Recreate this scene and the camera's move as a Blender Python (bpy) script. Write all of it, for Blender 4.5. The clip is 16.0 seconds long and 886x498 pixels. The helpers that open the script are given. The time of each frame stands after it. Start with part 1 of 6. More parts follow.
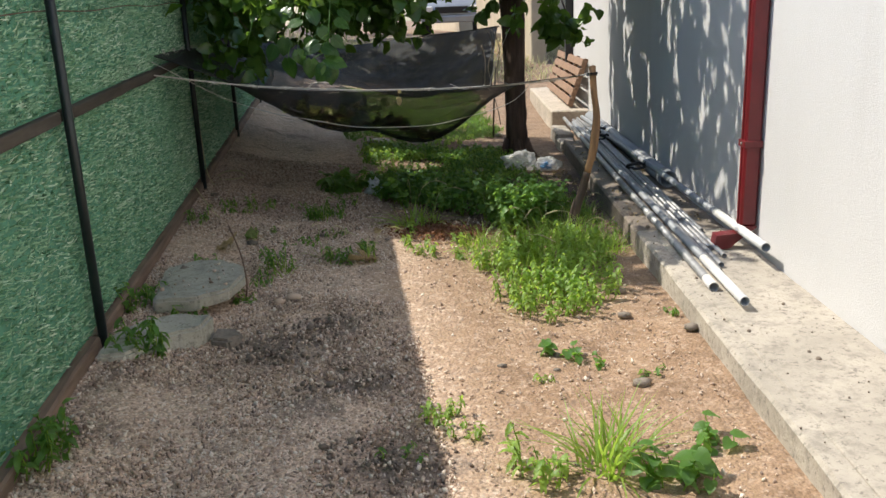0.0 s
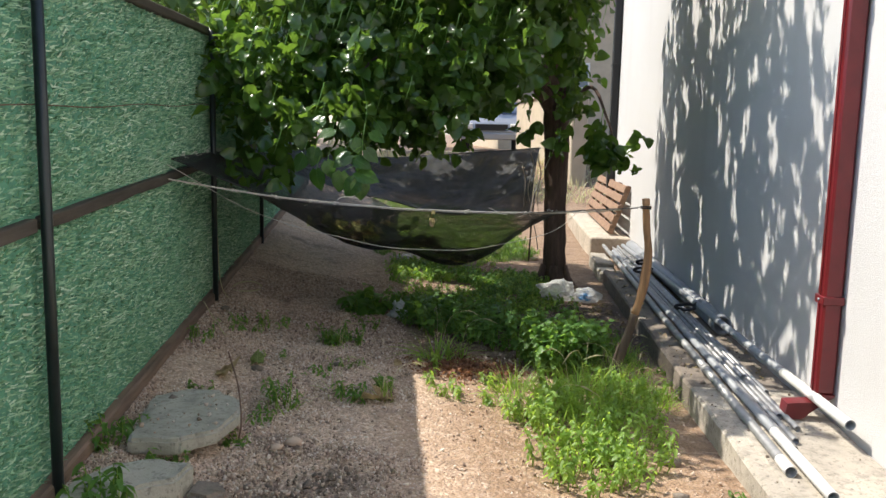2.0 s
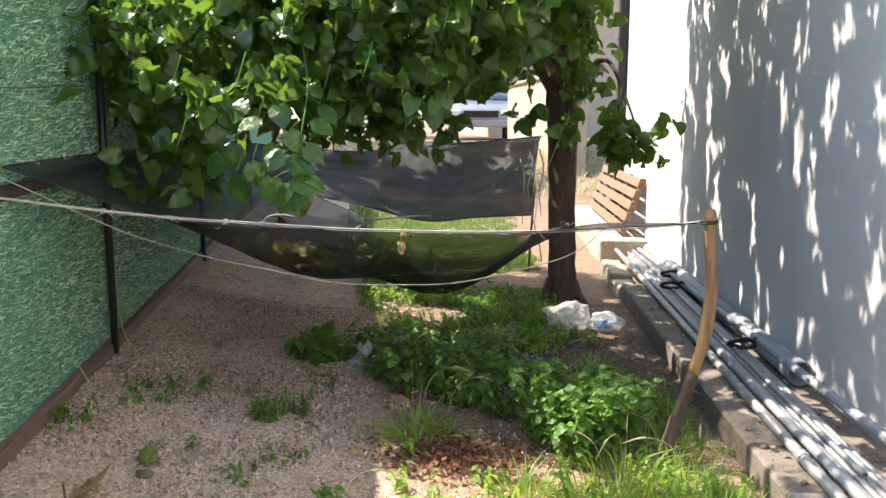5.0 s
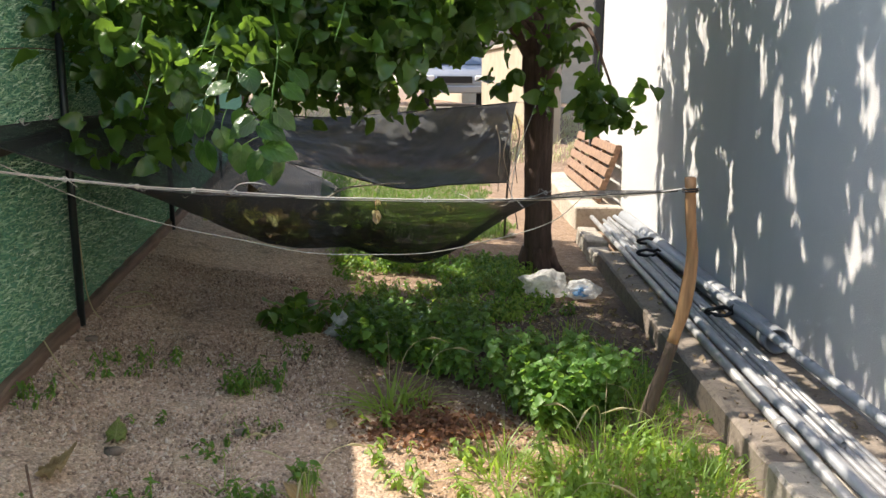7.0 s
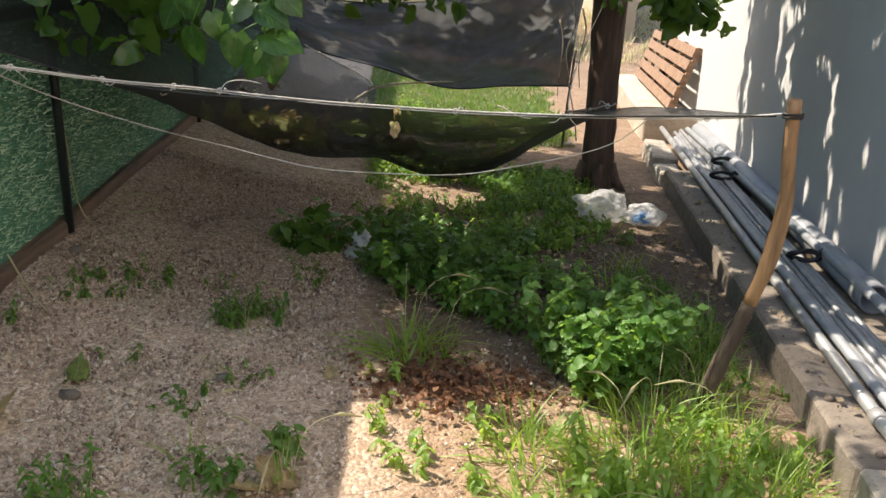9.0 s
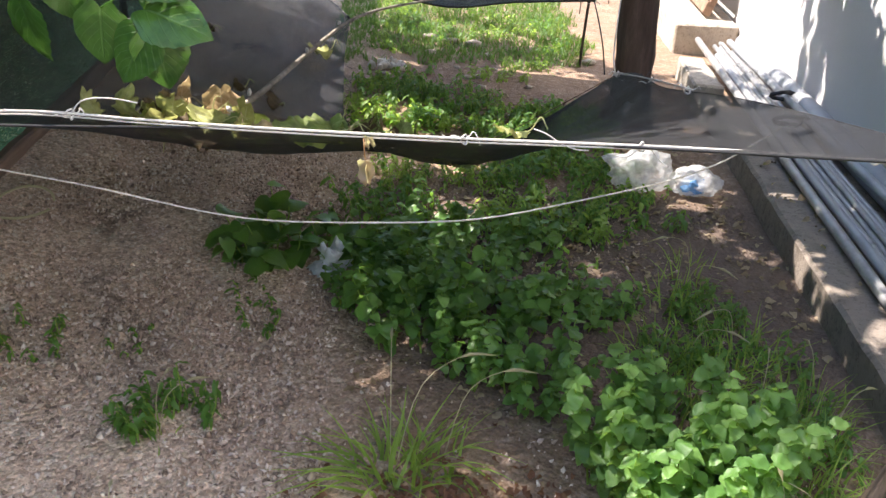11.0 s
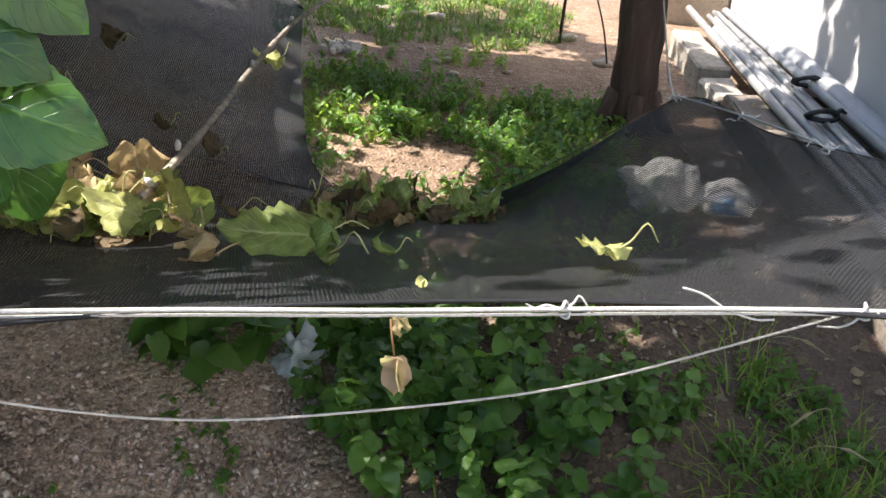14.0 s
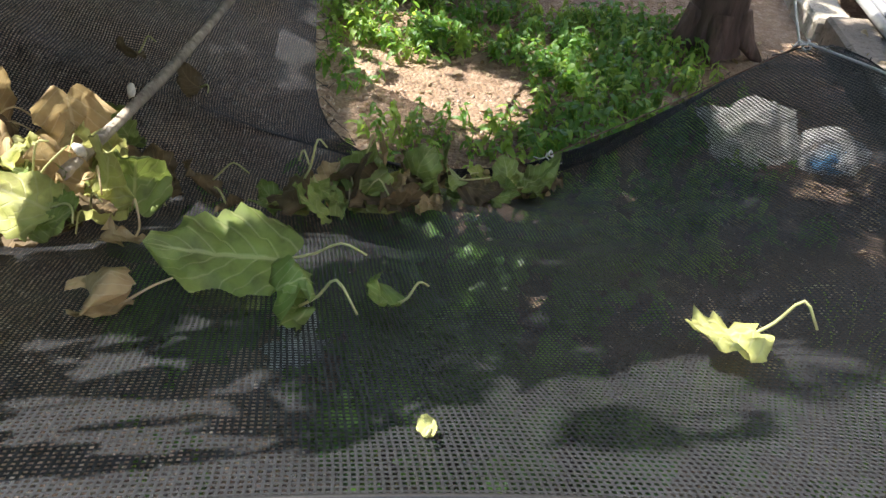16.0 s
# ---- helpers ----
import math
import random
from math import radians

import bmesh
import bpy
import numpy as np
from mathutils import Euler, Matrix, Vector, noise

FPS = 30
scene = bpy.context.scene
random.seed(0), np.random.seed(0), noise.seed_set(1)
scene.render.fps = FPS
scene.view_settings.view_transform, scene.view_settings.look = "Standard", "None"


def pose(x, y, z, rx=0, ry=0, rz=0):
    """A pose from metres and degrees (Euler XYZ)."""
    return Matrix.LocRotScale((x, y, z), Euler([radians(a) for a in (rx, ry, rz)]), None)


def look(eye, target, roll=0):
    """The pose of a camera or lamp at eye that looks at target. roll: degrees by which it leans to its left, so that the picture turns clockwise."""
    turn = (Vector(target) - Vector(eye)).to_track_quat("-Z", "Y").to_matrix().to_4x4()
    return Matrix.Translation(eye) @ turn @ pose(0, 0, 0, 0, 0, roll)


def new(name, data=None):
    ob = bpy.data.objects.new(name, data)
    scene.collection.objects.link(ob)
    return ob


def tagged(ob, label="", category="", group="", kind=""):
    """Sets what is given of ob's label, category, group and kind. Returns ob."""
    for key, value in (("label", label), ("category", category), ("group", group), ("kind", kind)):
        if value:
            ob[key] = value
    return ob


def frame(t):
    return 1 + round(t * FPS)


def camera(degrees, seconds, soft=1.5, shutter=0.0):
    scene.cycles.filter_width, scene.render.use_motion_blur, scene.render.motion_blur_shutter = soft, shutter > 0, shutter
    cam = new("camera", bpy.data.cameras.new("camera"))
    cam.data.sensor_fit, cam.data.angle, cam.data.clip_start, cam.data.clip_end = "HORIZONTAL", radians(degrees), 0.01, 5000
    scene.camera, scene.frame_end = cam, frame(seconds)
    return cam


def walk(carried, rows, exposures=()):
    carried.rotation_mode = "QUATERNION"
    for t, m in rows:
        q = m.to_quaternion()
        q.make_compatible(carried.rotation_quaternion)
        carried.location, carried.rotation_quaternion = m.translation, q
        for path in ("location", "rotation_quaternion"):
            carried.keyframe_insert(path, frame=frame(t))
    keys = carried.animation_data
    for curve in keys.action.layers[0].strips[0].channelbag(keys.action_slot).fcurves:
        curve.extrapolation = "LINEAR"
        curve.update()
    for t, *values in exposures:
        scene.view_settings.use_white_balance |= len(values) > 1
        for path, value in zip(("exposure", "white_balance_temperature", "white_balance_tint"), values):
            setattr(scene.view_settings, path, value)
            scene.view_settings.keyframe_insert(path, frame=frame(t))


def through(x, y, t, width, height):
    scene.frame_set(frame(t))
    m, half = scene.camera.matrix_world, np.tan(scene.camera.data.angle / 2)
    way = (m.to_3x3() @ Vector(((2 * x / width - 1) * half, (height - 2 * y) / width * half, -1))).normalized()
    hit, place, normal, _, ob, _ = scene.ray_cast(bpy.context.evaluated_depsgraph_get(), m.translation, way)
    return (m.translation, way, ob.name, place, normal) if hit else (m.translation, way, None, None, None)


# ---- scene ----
cam = camera(56.3, 16.0)
PATH = [
    (0, (0.230, 2.323, 1.292), (0.461, 4.235, 0.753), -2.3),
    (0.5, (0.214, 2.334, 1.297), (0.531, 4.240, 0.782), -0.5),
    (1, (0.194, 2.363, 1.320), (0.535, 4.306, 0.989), -0.2),
    (1.5, (0.214, 2.490, 1.321), (0.520, 4.450, 1.069), 0.0),
    (2, (0.272, 2.820, 1.310), (0.446, 4.793, 1.031), 1.3),
    (2.5, (0.258, 3.145, 1.275), (0.435, 5.094, 0.859), 1.7),
    (3, (0.252, 3.437, 1.324), (0.451, 5.389, 0.939), 0.8),
    (3.5, (0.365, 3.695, 1.319), (0.458, 5.669, 1.015), 1.5),
    (4, (0.452, 3.908, 1.326), (0.555, 5.881, 1.013), 1.8),
    (4.2, (0.454, 4.017, 1.309), (0.588, 5.986, 0.985), 1.3),
    (6.3, (0.469, 4.255, 1.302), (0.704, 6.223, 1.035), 0.1),
    (6.5, (0.461, 4.263, 1.301), (0.709, 6.222, 0.982), 0.3),
    (7, (0.456, 4.269, 1.301), (0.712, 6.215, 0.916), 0.3),
    (7.5, (0.459, 4.278, 1.304), (0.740, 6.217, 0.901), 1.2),
    (8, (0.464, 4.354, 1.294), (0.752, 6.269, 0.796), 4.0),
    (8.5, (0.543, 4.532, 1.275), (0.721, 6.444, 0.715), 3.3),
    (8.7, (0.608, 4.646, 1.274), (0.724, 6.553, 0.684), 2.5),
    (10.8, (0.654, 5.818, 1.413), (0.768, 7.608, 0.528), 2.2),
    (11, (0.652, 5.916, 1.407), (0.786, 7.690, 0.493), 2.1),
    (11.5, (0.588, 6.206, 1.436), (0.826, 7.958, 0.502), 3.1),
    (12, (0.608, 6.425, 1.441), (0.886, 8.185, 0.533), 3.4),
    (12.5, (0.660, 6.587, 1.431), (0.909, 8.345, 0.511), 4.1),
    (13, (0.586, 6.693, 1.413), (0.896, 8.436, 0.481), 4.5),
    (13.5, (0.556, 6.692, 1.390), (0.889, 8.420, 0.441), 3.9),
    (14, (0.545, 6.689, 1.386), (0.818, 8.391, 0.371), 2.4),
    (14.5, (0.521, 6.698, 1.374), (0.803, 8.379, 0.327), 2.3),
    (15, (0.505, 6.760, 1.356), (0.822, 8.436, 0.311), 3.0),
    (15.5, (0.542, 6.927, 1.339), (0.800, 8.590, 0.259), 4.2),
    (16, (0.617, 7.141, 1.299), (0.784, 8.711, 0.071), 3.6),
]
EXPOSURES = [(0, 1.15, 6650, 9), (1.5, 1.22, 6650, 10), (2, 1.42, 6650, 10), (2.5, 1.82, 6550, 10), (3.2, 2.06, 6650, 12), (4.2, 2.20, 6850, 13), (6.3, 1.89, 6900, 12), (8.7, 1.72, 7150, 12), (11, 2.45, 6550, 17), (12.5, 2.2, 6550, 13), (14, 2.31, 6550, 15), (16, 2.51, 6500, 11)]
walk(cam, [(t, look(eye, target, roll)) for t, eye, target, roll in PATH], EXPOSURES)

# ---- light ----
SUN_TRAVEL = Vector((0.664, -0.30, -1.0))
world = bpy.data.worlds.new("sky")
scene.world = world
world.use_nodes = True
wnt = world.node_tree
sky = wnt.nodes.new("ShaderNodeTexSky")
sky.sky_type, sky.sun_disc = "NISHITA", False
sky.sun_elevation = math.asin(1.0 / SUN_TRAVEL.length)
sky.sun_rotation = math.atan2(-SUN_TRAVEL.x, -SUN_TRAVEL.y)
wnt.links.new(sky.outputs[0], wnt.nodes["Background"].inputs[0])
wnt.nodes["Background"].inputs[1].default_value = 0.112
sun = new("sun", bpy.data.lights.new("sun", "SUN"))
sun.data.energy, sun.data.angle, sun.data.color = 2.7, radians(0.55), (1.0, 0.95, 0.87)
sun.matrix_world = look(-SUN_TRAVEL * 10, (0, 0, 0))


# ---- materials ----
class Mat:
    """A small builder round a Principled material."""

    def __init__(self, name, base=(0.5, 0.5, 0.5), rough=0.7, metal=0.0):
        self.m = bpy.data.materials.new(name)
        self.m.use_nodes = True
        self.nt = self.m.node_tree
        self.p = self.nt.nodes["Principled BSDF"]
        self.out = self.nt.nodes["Material Output"]
        self.p.inputs["Base Color"].default_value = (*base, 1)
        self.p.inputs["Roughness"].default_value = rough
        self.p.inputs["Metallic"].default_value = metal
        self.co = self.nt.nodes.new("ShaderNodeTexCoord").outputs["Object"]

    def link(self, a, b):
        self.nt.links.new(a, b)

    def noise(self, scale, detail=4, rough=0.6, co=None, stretch=None):
        n = self.nt.nodes.new("ShaderNodeTexNoise")
        n.inputs["Scale"].default_value, n.inputs["Detail"].default_value = scale, detail
        n.inputs["Roughness"].default_value = rough
        co = co or self.co
        if stretch:
            mp = self.nt.nodes.new("ShaderNodeMapping")
            mp.inputs["Scale"].default_value = stretch
            self.link(co, mp.inputs[0])
            co = mp.outputs[0]
        self.link(co, n.inputs["Vector"])
        return n.outputs["Fac"]

    def cells(self, scale, out="Color", feature="F1"):
        n = self.nt.nodes.new("ShaderNodeTexVoronoi")
        n.feature = feature
        n.inputs["Scale"].default_value = scale
        self.link(self.co, n.inputs["Vector"])
        return n.outputs[out]

    def ramp(self, fac, stops):
        n = self.nt.nodes.new("ShaderNodeValToRGB")
        el = n.color_ramp.elements
        while len(el) < len(stops):
            el.new(0.5)
        for e, (pos, c) in zip(el, stops):
            e.position = pos
            e.color = (*c, 1) if isinstance(c, (tuple, list)) else (c, c, c, 1)
        self.link(fac, n.inputs[0])
        return n.outputs[0]

    def mix(self, fac, a, b, mode="MIX"):
        n = self.nt.nodes.new("ShaderNodeMix")
        n.data_type, n.blend_type = "RGBA", mode
        for sock, v in ((n.inputs[0], fac), (n.inputs[6], a), (n.inputs[7], b)):
            if isinstance(v, bpy.types.NodeSocket):
                self.link(v, sock)
            elif isinstance(v, (tuple, list)):
                sock.default_value = (*v, 1)
            else:
                sock.default_value = v
        return n.outputs[2]

    def math(self, op, a, b=0.0):
        n = self.nt.nodes.new("ShaderNodeMath")
        n.operation = op
        for sock, v in ((n.inputs[0], a), (n.inputs[1], b)):
            if isinstance(v, bpy.types.NodeSocket):
                self.link(v, sock)
            else:
                sock.default_value = v
        return n.outputs[0]

    def axis(self, i):
        n = self.nt.nodes.new("ShaderNodeSeparateXYZ")
        self.link(self.co, n.inputs[0])
        return n.outputs[i]

    def color(self, sock):
        self.link(sock, self.p.inputs["Base Color"])
        return self

    def bump(self, height, strength=0.3, dist=0.01):
        n = self.nt.nodes.new("ShaderNodeBump")
        n.inputs["Strength"].default_value, n.inputs["Distance"].default_value = strength, dist
        self.link(height, n.inputs["Height"])
        self.link(n.outputs[0], self.p.inputs["Normal"])
        return self

    def island(self):
        return self.nt.nodes.new("ShaderNodeNewGeometry").outputs["Random Per Island"]

    def per_object(self):
        return self.nt.nodes.new("ShaderNodeObjectInfo").outputs["Random"]

    def translucent(self, fac, tint):
        t = self.nt.nodes.new("ShaderNodeBsdfTranslucent")
        if isinstance(tint, bpy.types.NodeSocket):
            self.link(tint, t.inputs[0])
        else:
            t.inputs[0].default_value = (*tint, 1)
        mx = self.nt.nodes.new("ShaderNodeMixShader")
        mx.inputs[0].default_value = fac
        self.link(self.p.outputs[0], mx.inputs[1])
        self.link(t.outputs[0], mx.inputs[2])
        self.link(mx.outputs[0], self.out.inputs[0])
        return mx.outputs[0]


def leaf_mat(name, dark, light, rough=0.38, through=0.35):
    a = Mat(name, dark, rough)
    c = a.ramp(a.island(), [(0.0, dark), (0.6, [(p + q) / 2 for p, q in zip(dark, light)]), (1.0, light)])
    c = a.mix(a.math("MULTIPLY", a.noise(60, 3), 0.5), c, [v * 0.6 for v in dark])
    a.color(c)
    a.bump(a.math("ADD", a.noise(75, 3), a.math("MULTIPLY", a.noise(26, 2), 1.5)), 0.45, 0.004)
    a.translucent(through, [min(1, v * 2.6) for v in (light[0] * 1.1, light[1], light[2] * 0.6)])
    return a.m


def vein_mat(name, dark, light, vein, spot, rough=0.5, through=0.3):
    """A single leaf's skin: rib and side veins along its own chart, blotches, a tone per leaf."""
    a = Mat(name, dark, rough)
    uv = a.nt.nodes.new("ShaderNodeUVMap").outputs[0]
    sep = a.nt.nodes.new("ShaderNodeSeparateXYZ")
    a.link(uv, sep.inputs[0])
    off = a.math("ABSOLUTE", sep.outputs[0])
    rib = a.ramp(off, [(0.025, 1.0), (0.06, 0.0)])
    wave = a.math("SINE", a.math("MULTIPLY", a.math("SUBTRACT", sep.outputs[1], a.math("MULTIPLY", off, 0.42)), 42.0))
    side = a.ramp(wave, [(0.86, 0.0), (0.98, 0.7)])
    veins = a.math("MAXIMUM", rib, side)
    c = a.mix(a.per_object(), dark, light)
    c = a.mix(a.ramp(a.noise(28, 4), [(0.42, 0.0), (0.66, 0.8)]), c, spot)
    c = a.mix(a.math("MULTIPLY", veins, 0.55), c, vein)
    a.color(c)
    a.bump(a.math("ADD", a.math("MULTIPLY", veins, -1.0), a.math("MULTIPLY", a.noise(90, 3), 0.7)), 0.5, 0.002)
    t = a.mix(a.math("MULTIPLY", veins, 0.4), [min(1, v * 1.7) for v in light], [v * 0.8 for v in light])
    a.translucent(through, t)
    return a.m


def ground_mat():
    a = Mat("gravelly_soil", (0.36, 0.26, 0.19), 0.95)
    big = a.noise(0.7, 4)
    mid = a.noise(5, 5, 0.65)
    fine = a.noise(90, 3, 0.7)
    stones = a.cells(70)
    stone_val = a.ramp(a.math("MULTIPLY", stones, 1.0), [(0.0, (0.24, 0.16, 0.115)), (0.35, (0.50, 0.37, 0.275)), (0.7, (0.70, 0.55, 0.43)), (1.0, (0.84, 0.74, 0.63))])
    sand = a.ramp(mid, [(0.3, (0.19, 0.119, 0.070)), (0.5, (0.275, 0.181, 0.113)), (0.72, (0.36, 0.251, 0.165))])
    grey = a.ramp(fine, [(0.3, (0.27, 0.19, 0.14)), (0.5, (0.56, 0.42, 0.32)), (0.7, (0.78, 0.63, 0.51))])
    x, y = a.axis(0), a.axis(1)
    west = a.ramp(a.math("ADD", x, a.math("MULTIPLY", a.math("SUBTRACT", mid, 0.5), 0.8)), [(0.18, 1.0), (0.75, 0.0)])
    c = a.mix(west, sand, a.mix(0.6, grey, stone_val))
    c = a.mix(a.math("MULTIPLY", a.ramp(a.noise(28, 4), [(0.48, 0.0), (0.62, 0.75)]), a.math("ADD", a.math("MULTIPLY", west, 0.6), 0.4)), c, stone_val)
    c = a.mix(a.ramp(big, [(0.5, 0.0), (0.7, 0.35)]), c, (0.23, 0.17, 0.125))
    # the bed's dark soil, with shade under tree and cloth also put into its colour
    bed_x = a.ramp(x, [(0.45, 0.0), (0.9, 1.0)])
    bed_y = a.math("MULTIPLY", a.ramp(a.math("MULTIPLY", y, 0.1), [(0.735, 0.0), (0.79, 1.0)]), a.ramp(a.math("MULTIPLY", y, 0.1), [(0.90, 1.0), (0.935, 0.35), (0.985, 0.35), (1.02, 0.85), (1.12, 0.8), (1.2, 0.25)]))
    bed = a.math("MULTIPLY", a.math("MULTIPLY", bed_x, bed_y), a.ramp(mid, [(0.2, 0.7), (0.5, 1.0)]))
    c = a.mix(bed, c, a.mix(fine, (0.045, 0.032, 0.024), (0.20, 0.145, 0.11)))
    c = a.mix(a.ramp(a.noise(11, 5, 0.7), [(0.57, 0.0), (0.68, 0.5)]), c, (0.16, 0.12, 0.09))
    # damp dark soil where the gravel is scuffed away
    damp = a.math("MULTIPLY", west, a.ramp(a.noise(2.6, 5, 0.7), [(0.55, 0.0), (0.66, 0.7)]))
    c = a.mix(damp, c, (0.125, 0.094, 0.073))
    # charcoal-dark earth trodden into the gravel
    for hx, hy, r in ((-0.10, 5.48, 0.30), (0.16, 5.72, 0.22), (0.24, 5.12, 0.24), (0.36, 4.55, 0.26), (0.05, 4.95, 0.16)):
        d = a.math("SQRT", a.math("ADD", a.math("POWER", a.math("SUBTRACT", x, hx), 2.0), a.math("POWER", a.math("SUBTRACT", y, hy), 2.0)))
        d = a.math("ADD", a.math("MULTIPLY", d, 1.0 / r), a.math("MULTIPLY", a.math("SUBTRACT", a.noise(9, 6, 0.75), 0.5), 2.4))
        c = a.mix(a.ramp(d, [(0.25, 0.72), (0.95, 0.0)]), c, (0.105, 0.085, 0.072))
    grit = a.ramp(a.cells(170), [(0.0, (0.5, 0.48, 0.46)), (0.5, (1.08, 1.05, 1.0)), (1.0, (1.55, 1.48, 1.38))])
    c = a.mix(a.math("ADD", a.math("MULTIPLY", west, 0.35), 0.4), c, a.mix(1.0, c, grit, "MULTIPLY"))
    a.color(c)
    h = a.math("ADD", a.math("MULTIPLY", a.cells(70, "Distance"), -0.8), a.math("MULTIPLY", fine, 0.6))
    a.bump(a.math("ADD", h, a.math("MULTIPLY", a.noise(22, 4), 1.2)), 0.8, 0.012)
    return a.m


def stucco_mat():
    a = Mat("pale_stucco", (0.74, 0.73, 0.72), 0.92)
    c = a.mix(a.ramp(a.noise(0.9, 4), [(0.35, 0.0), (0.7, 0.35)]), (0.575, 0.565, 0.555), (0.48, 0.47, 0.455))
    streak = a.ramp(a.noise(3.0, 4, 0.6, stretch=(1, 1, 0.12)), [(0.55, 0.0), (0.75, 0.22)])
    c = a.mix(streak, c, (0.43, 0.41, 0.385))
    c = a.mix(a.ramp(a.noise(60, 3), [(0.62, 0.0), (0.72, 0.25)]), c, (0.42, 0.405, 0.39))
    a.color(c).bump(a.math("ADD", a.noise(140, 3), a.math("MULTIPLY", a.noise(38, 4), 0.6)), 0.45, 0.006)
    return a.m


def concrete_mat(name="weathered_concrete", tone=(0.42, 0.375, 0.31)):
    a = Mat(name, tone, 0.93)
    c = a.ramp(a.noise(2.5, 5, 0.65), [(0.3, [v * 0.72 for v in tone]), (0.55, tone), (0.8, [min(0.8, v * 1.22) for v in tone])])
    c = a.mix(a.ramp(a.noise(16, 5, 0.7), [(0.5, 0.0), (0.66, 0.65)]), c, [v * 0.5 for v in tone])
    c = a.mix(a.ramp(a.noise(42, 5, 0.7), [(0.56, 0.0), (0.64, 0.7)]), c, [v * 0.35 for v in tone])
    c = a.mix(a.ramp(a.noise(120, 2), [(0.6, 0.0), (0.7, 0.4)]), c, [v * 0.45 for v in tone])
    a.color(c).bump(a.math("ADD", a.noise(70, 4), a.math("MULTIPLY", a.noise(12, 3), 1.5)), 0.5, 0.008)
    return a.m


def bark_mat(name="mulberry_bark", tone=(0.135, 0.085, 0.065)):
    a = Mat(name, tone, 0.95)
    ridges = a.noise(14, 5, 0.65, stretch=(1, 1, 0.16))
    c = a.ramp(ridges, [(0.3, [v * 0.45 for v in tone]), (0.55, tone), (0.8, [v * 2.1 for v in tone])])
    a.color(c).bump(ridges, 1.0, 0.03)
    return a.m


def wood_mat(name, tone, rough=0.8, stretch=(1, 1, 0.1), scale=18):
    a = Mat(name, tone, rough)
    g = a.noise(scale, 5, 0.65, stretch=stretch)
    c = a.ramp(g, [(0.3, [v * 0.5 for v in tone]), (0.55, tone), (0.8, [min(0.85, v * 1.5) for v in tone])])
    c = a.mix(a.ramp(a.noise(4, 4), [(0.5, 0.0), (0.75, 0.5)]), c, [v * 0.55 for v in tone])
    a.color(c).bump(g, 0.5, 0.005)
    return a.m


def plain_mat(name, tone, rough=0.5, metal=0.0, vary=0.25, scale=20):
    a = Mat(name, tone, rough, metal)
    c = a.mix(a.ramp(a.noise(scale, 4), [(0.4, 0.0), (0.7, 1.0)]), tone, [v * (1 - vary) for v in tone])
    c = a.mix(a.math("MULTIPLY", a.noise(3, 4), vary), c, [v * 0.6 for v in tone])
    a.color(c).bump(a.noise(150, 2), 0.12, 0.002)
    return a.m


def net_mat(name, tone, cut=0.36, gloss=0.15):
    """Woven black shade cloth: crossed threads with open holes between them."""
    a = Mat(name, tone, 0.55)
    a.p.inputs["Specular IOR Level"].default_value = gloss
    uv = a.nt.nodes.new("ShaderNodeUVMap").outputs[0]
    sep = a.nt.nodes.new("ShaderNodeSeparateXYZ")
    a.link(uv, sep.inputs[0])
    wob = a.math("MULTIPLY", a.noise(14, 4, co=uv), 3.4)

    def thread(sock, freq, cut):
        w = a.math("SINE", a.math("ADD", a.math("MULTIPLY", sock, freq), wob))
        return a.ramp(a.math("ADD", a.math("MULTIPLY", w, 0.5), 0.5), [(cut, 0.0), (cut + 0.12, 1.0)])

    warp, weft = thread(sep.outputs[0], 1180, cut), thread(sep.outputs[1], 1040, cut)
    cover = a.math("MAXIMUM", warp, weft)
    wear = a.ramp(a.noise(5, 4, co=uv), [(0.3, 0.93), (0.7, 1.0)])
    a.color(a.mix(a.ramp(a.noise(7, 5, co=uv), [(0.35, 0.0), (0.7, 1.0)]), [v * 0.75 for v in tone], [v * 1.35 for v in tone]))
    a.bump(a.math("ADD", warp, weft), 0.6, 0.0015)
    knit = a.ramp(a.noise(420, 2, 0.8, co=uv), [(0.30, 0.0), (0.46, 1.0)])
    cover = a.math("MULTIPLY", cover, a.math("ADD", a.math("MULTIPLY", knit, 0.6), 0.4))
    cover = a.math("MAXIMUM", cover, a.ramp(a.noise(300, 2, 0.8, co=uv), [(0.60, 0.0), (0.66, 1.0)]))
    tr = a.nt.nodes.new("ShaderNodeBsdfTransparent")
    body = a.translucent(0.06, (0.03, 0.035, 0.035))
    mx = a.nt.nodes.new("ShaderNodeMixShader")
    a.link(a.math("MULTIPLY", cover, wear), mx.inputs[0])
    a.link(tr.outputs[0], mx.inputs[1])
    a.link(body, mx.inputs[2])
    a.link(mx.outputs[0], a.out.inputs[0])
    return a.m


def film_mat(name, tone, clear=0.45):
    """Thin milky plastic film, as a bag is made of."""
    a = Mat(name, tone, 0.28)
    tr = a.nt.nodes.new("ShaderNodeBsdfTransparent")
    body = a.translucent(0.4, tone)
    mx = a.nt.nodes.new("ShaderNodeMixShader")
    f = a.ramp(a.noise(25, 4), [(0.35, 1 - clear - 0.15), (0.7, 1 - clear + 0.25)])
    a.link(f, mx.inputs[0])
    a.link(tr.outputs[0], mx.inputs[1])
    a.link(body, mx.inputs[2])
    a.link(mx.outputs[0], a.out.inputs[0])
    a.bump(a.noise(30, 5, 0.7), 0.9, 0.02)
    return a.m


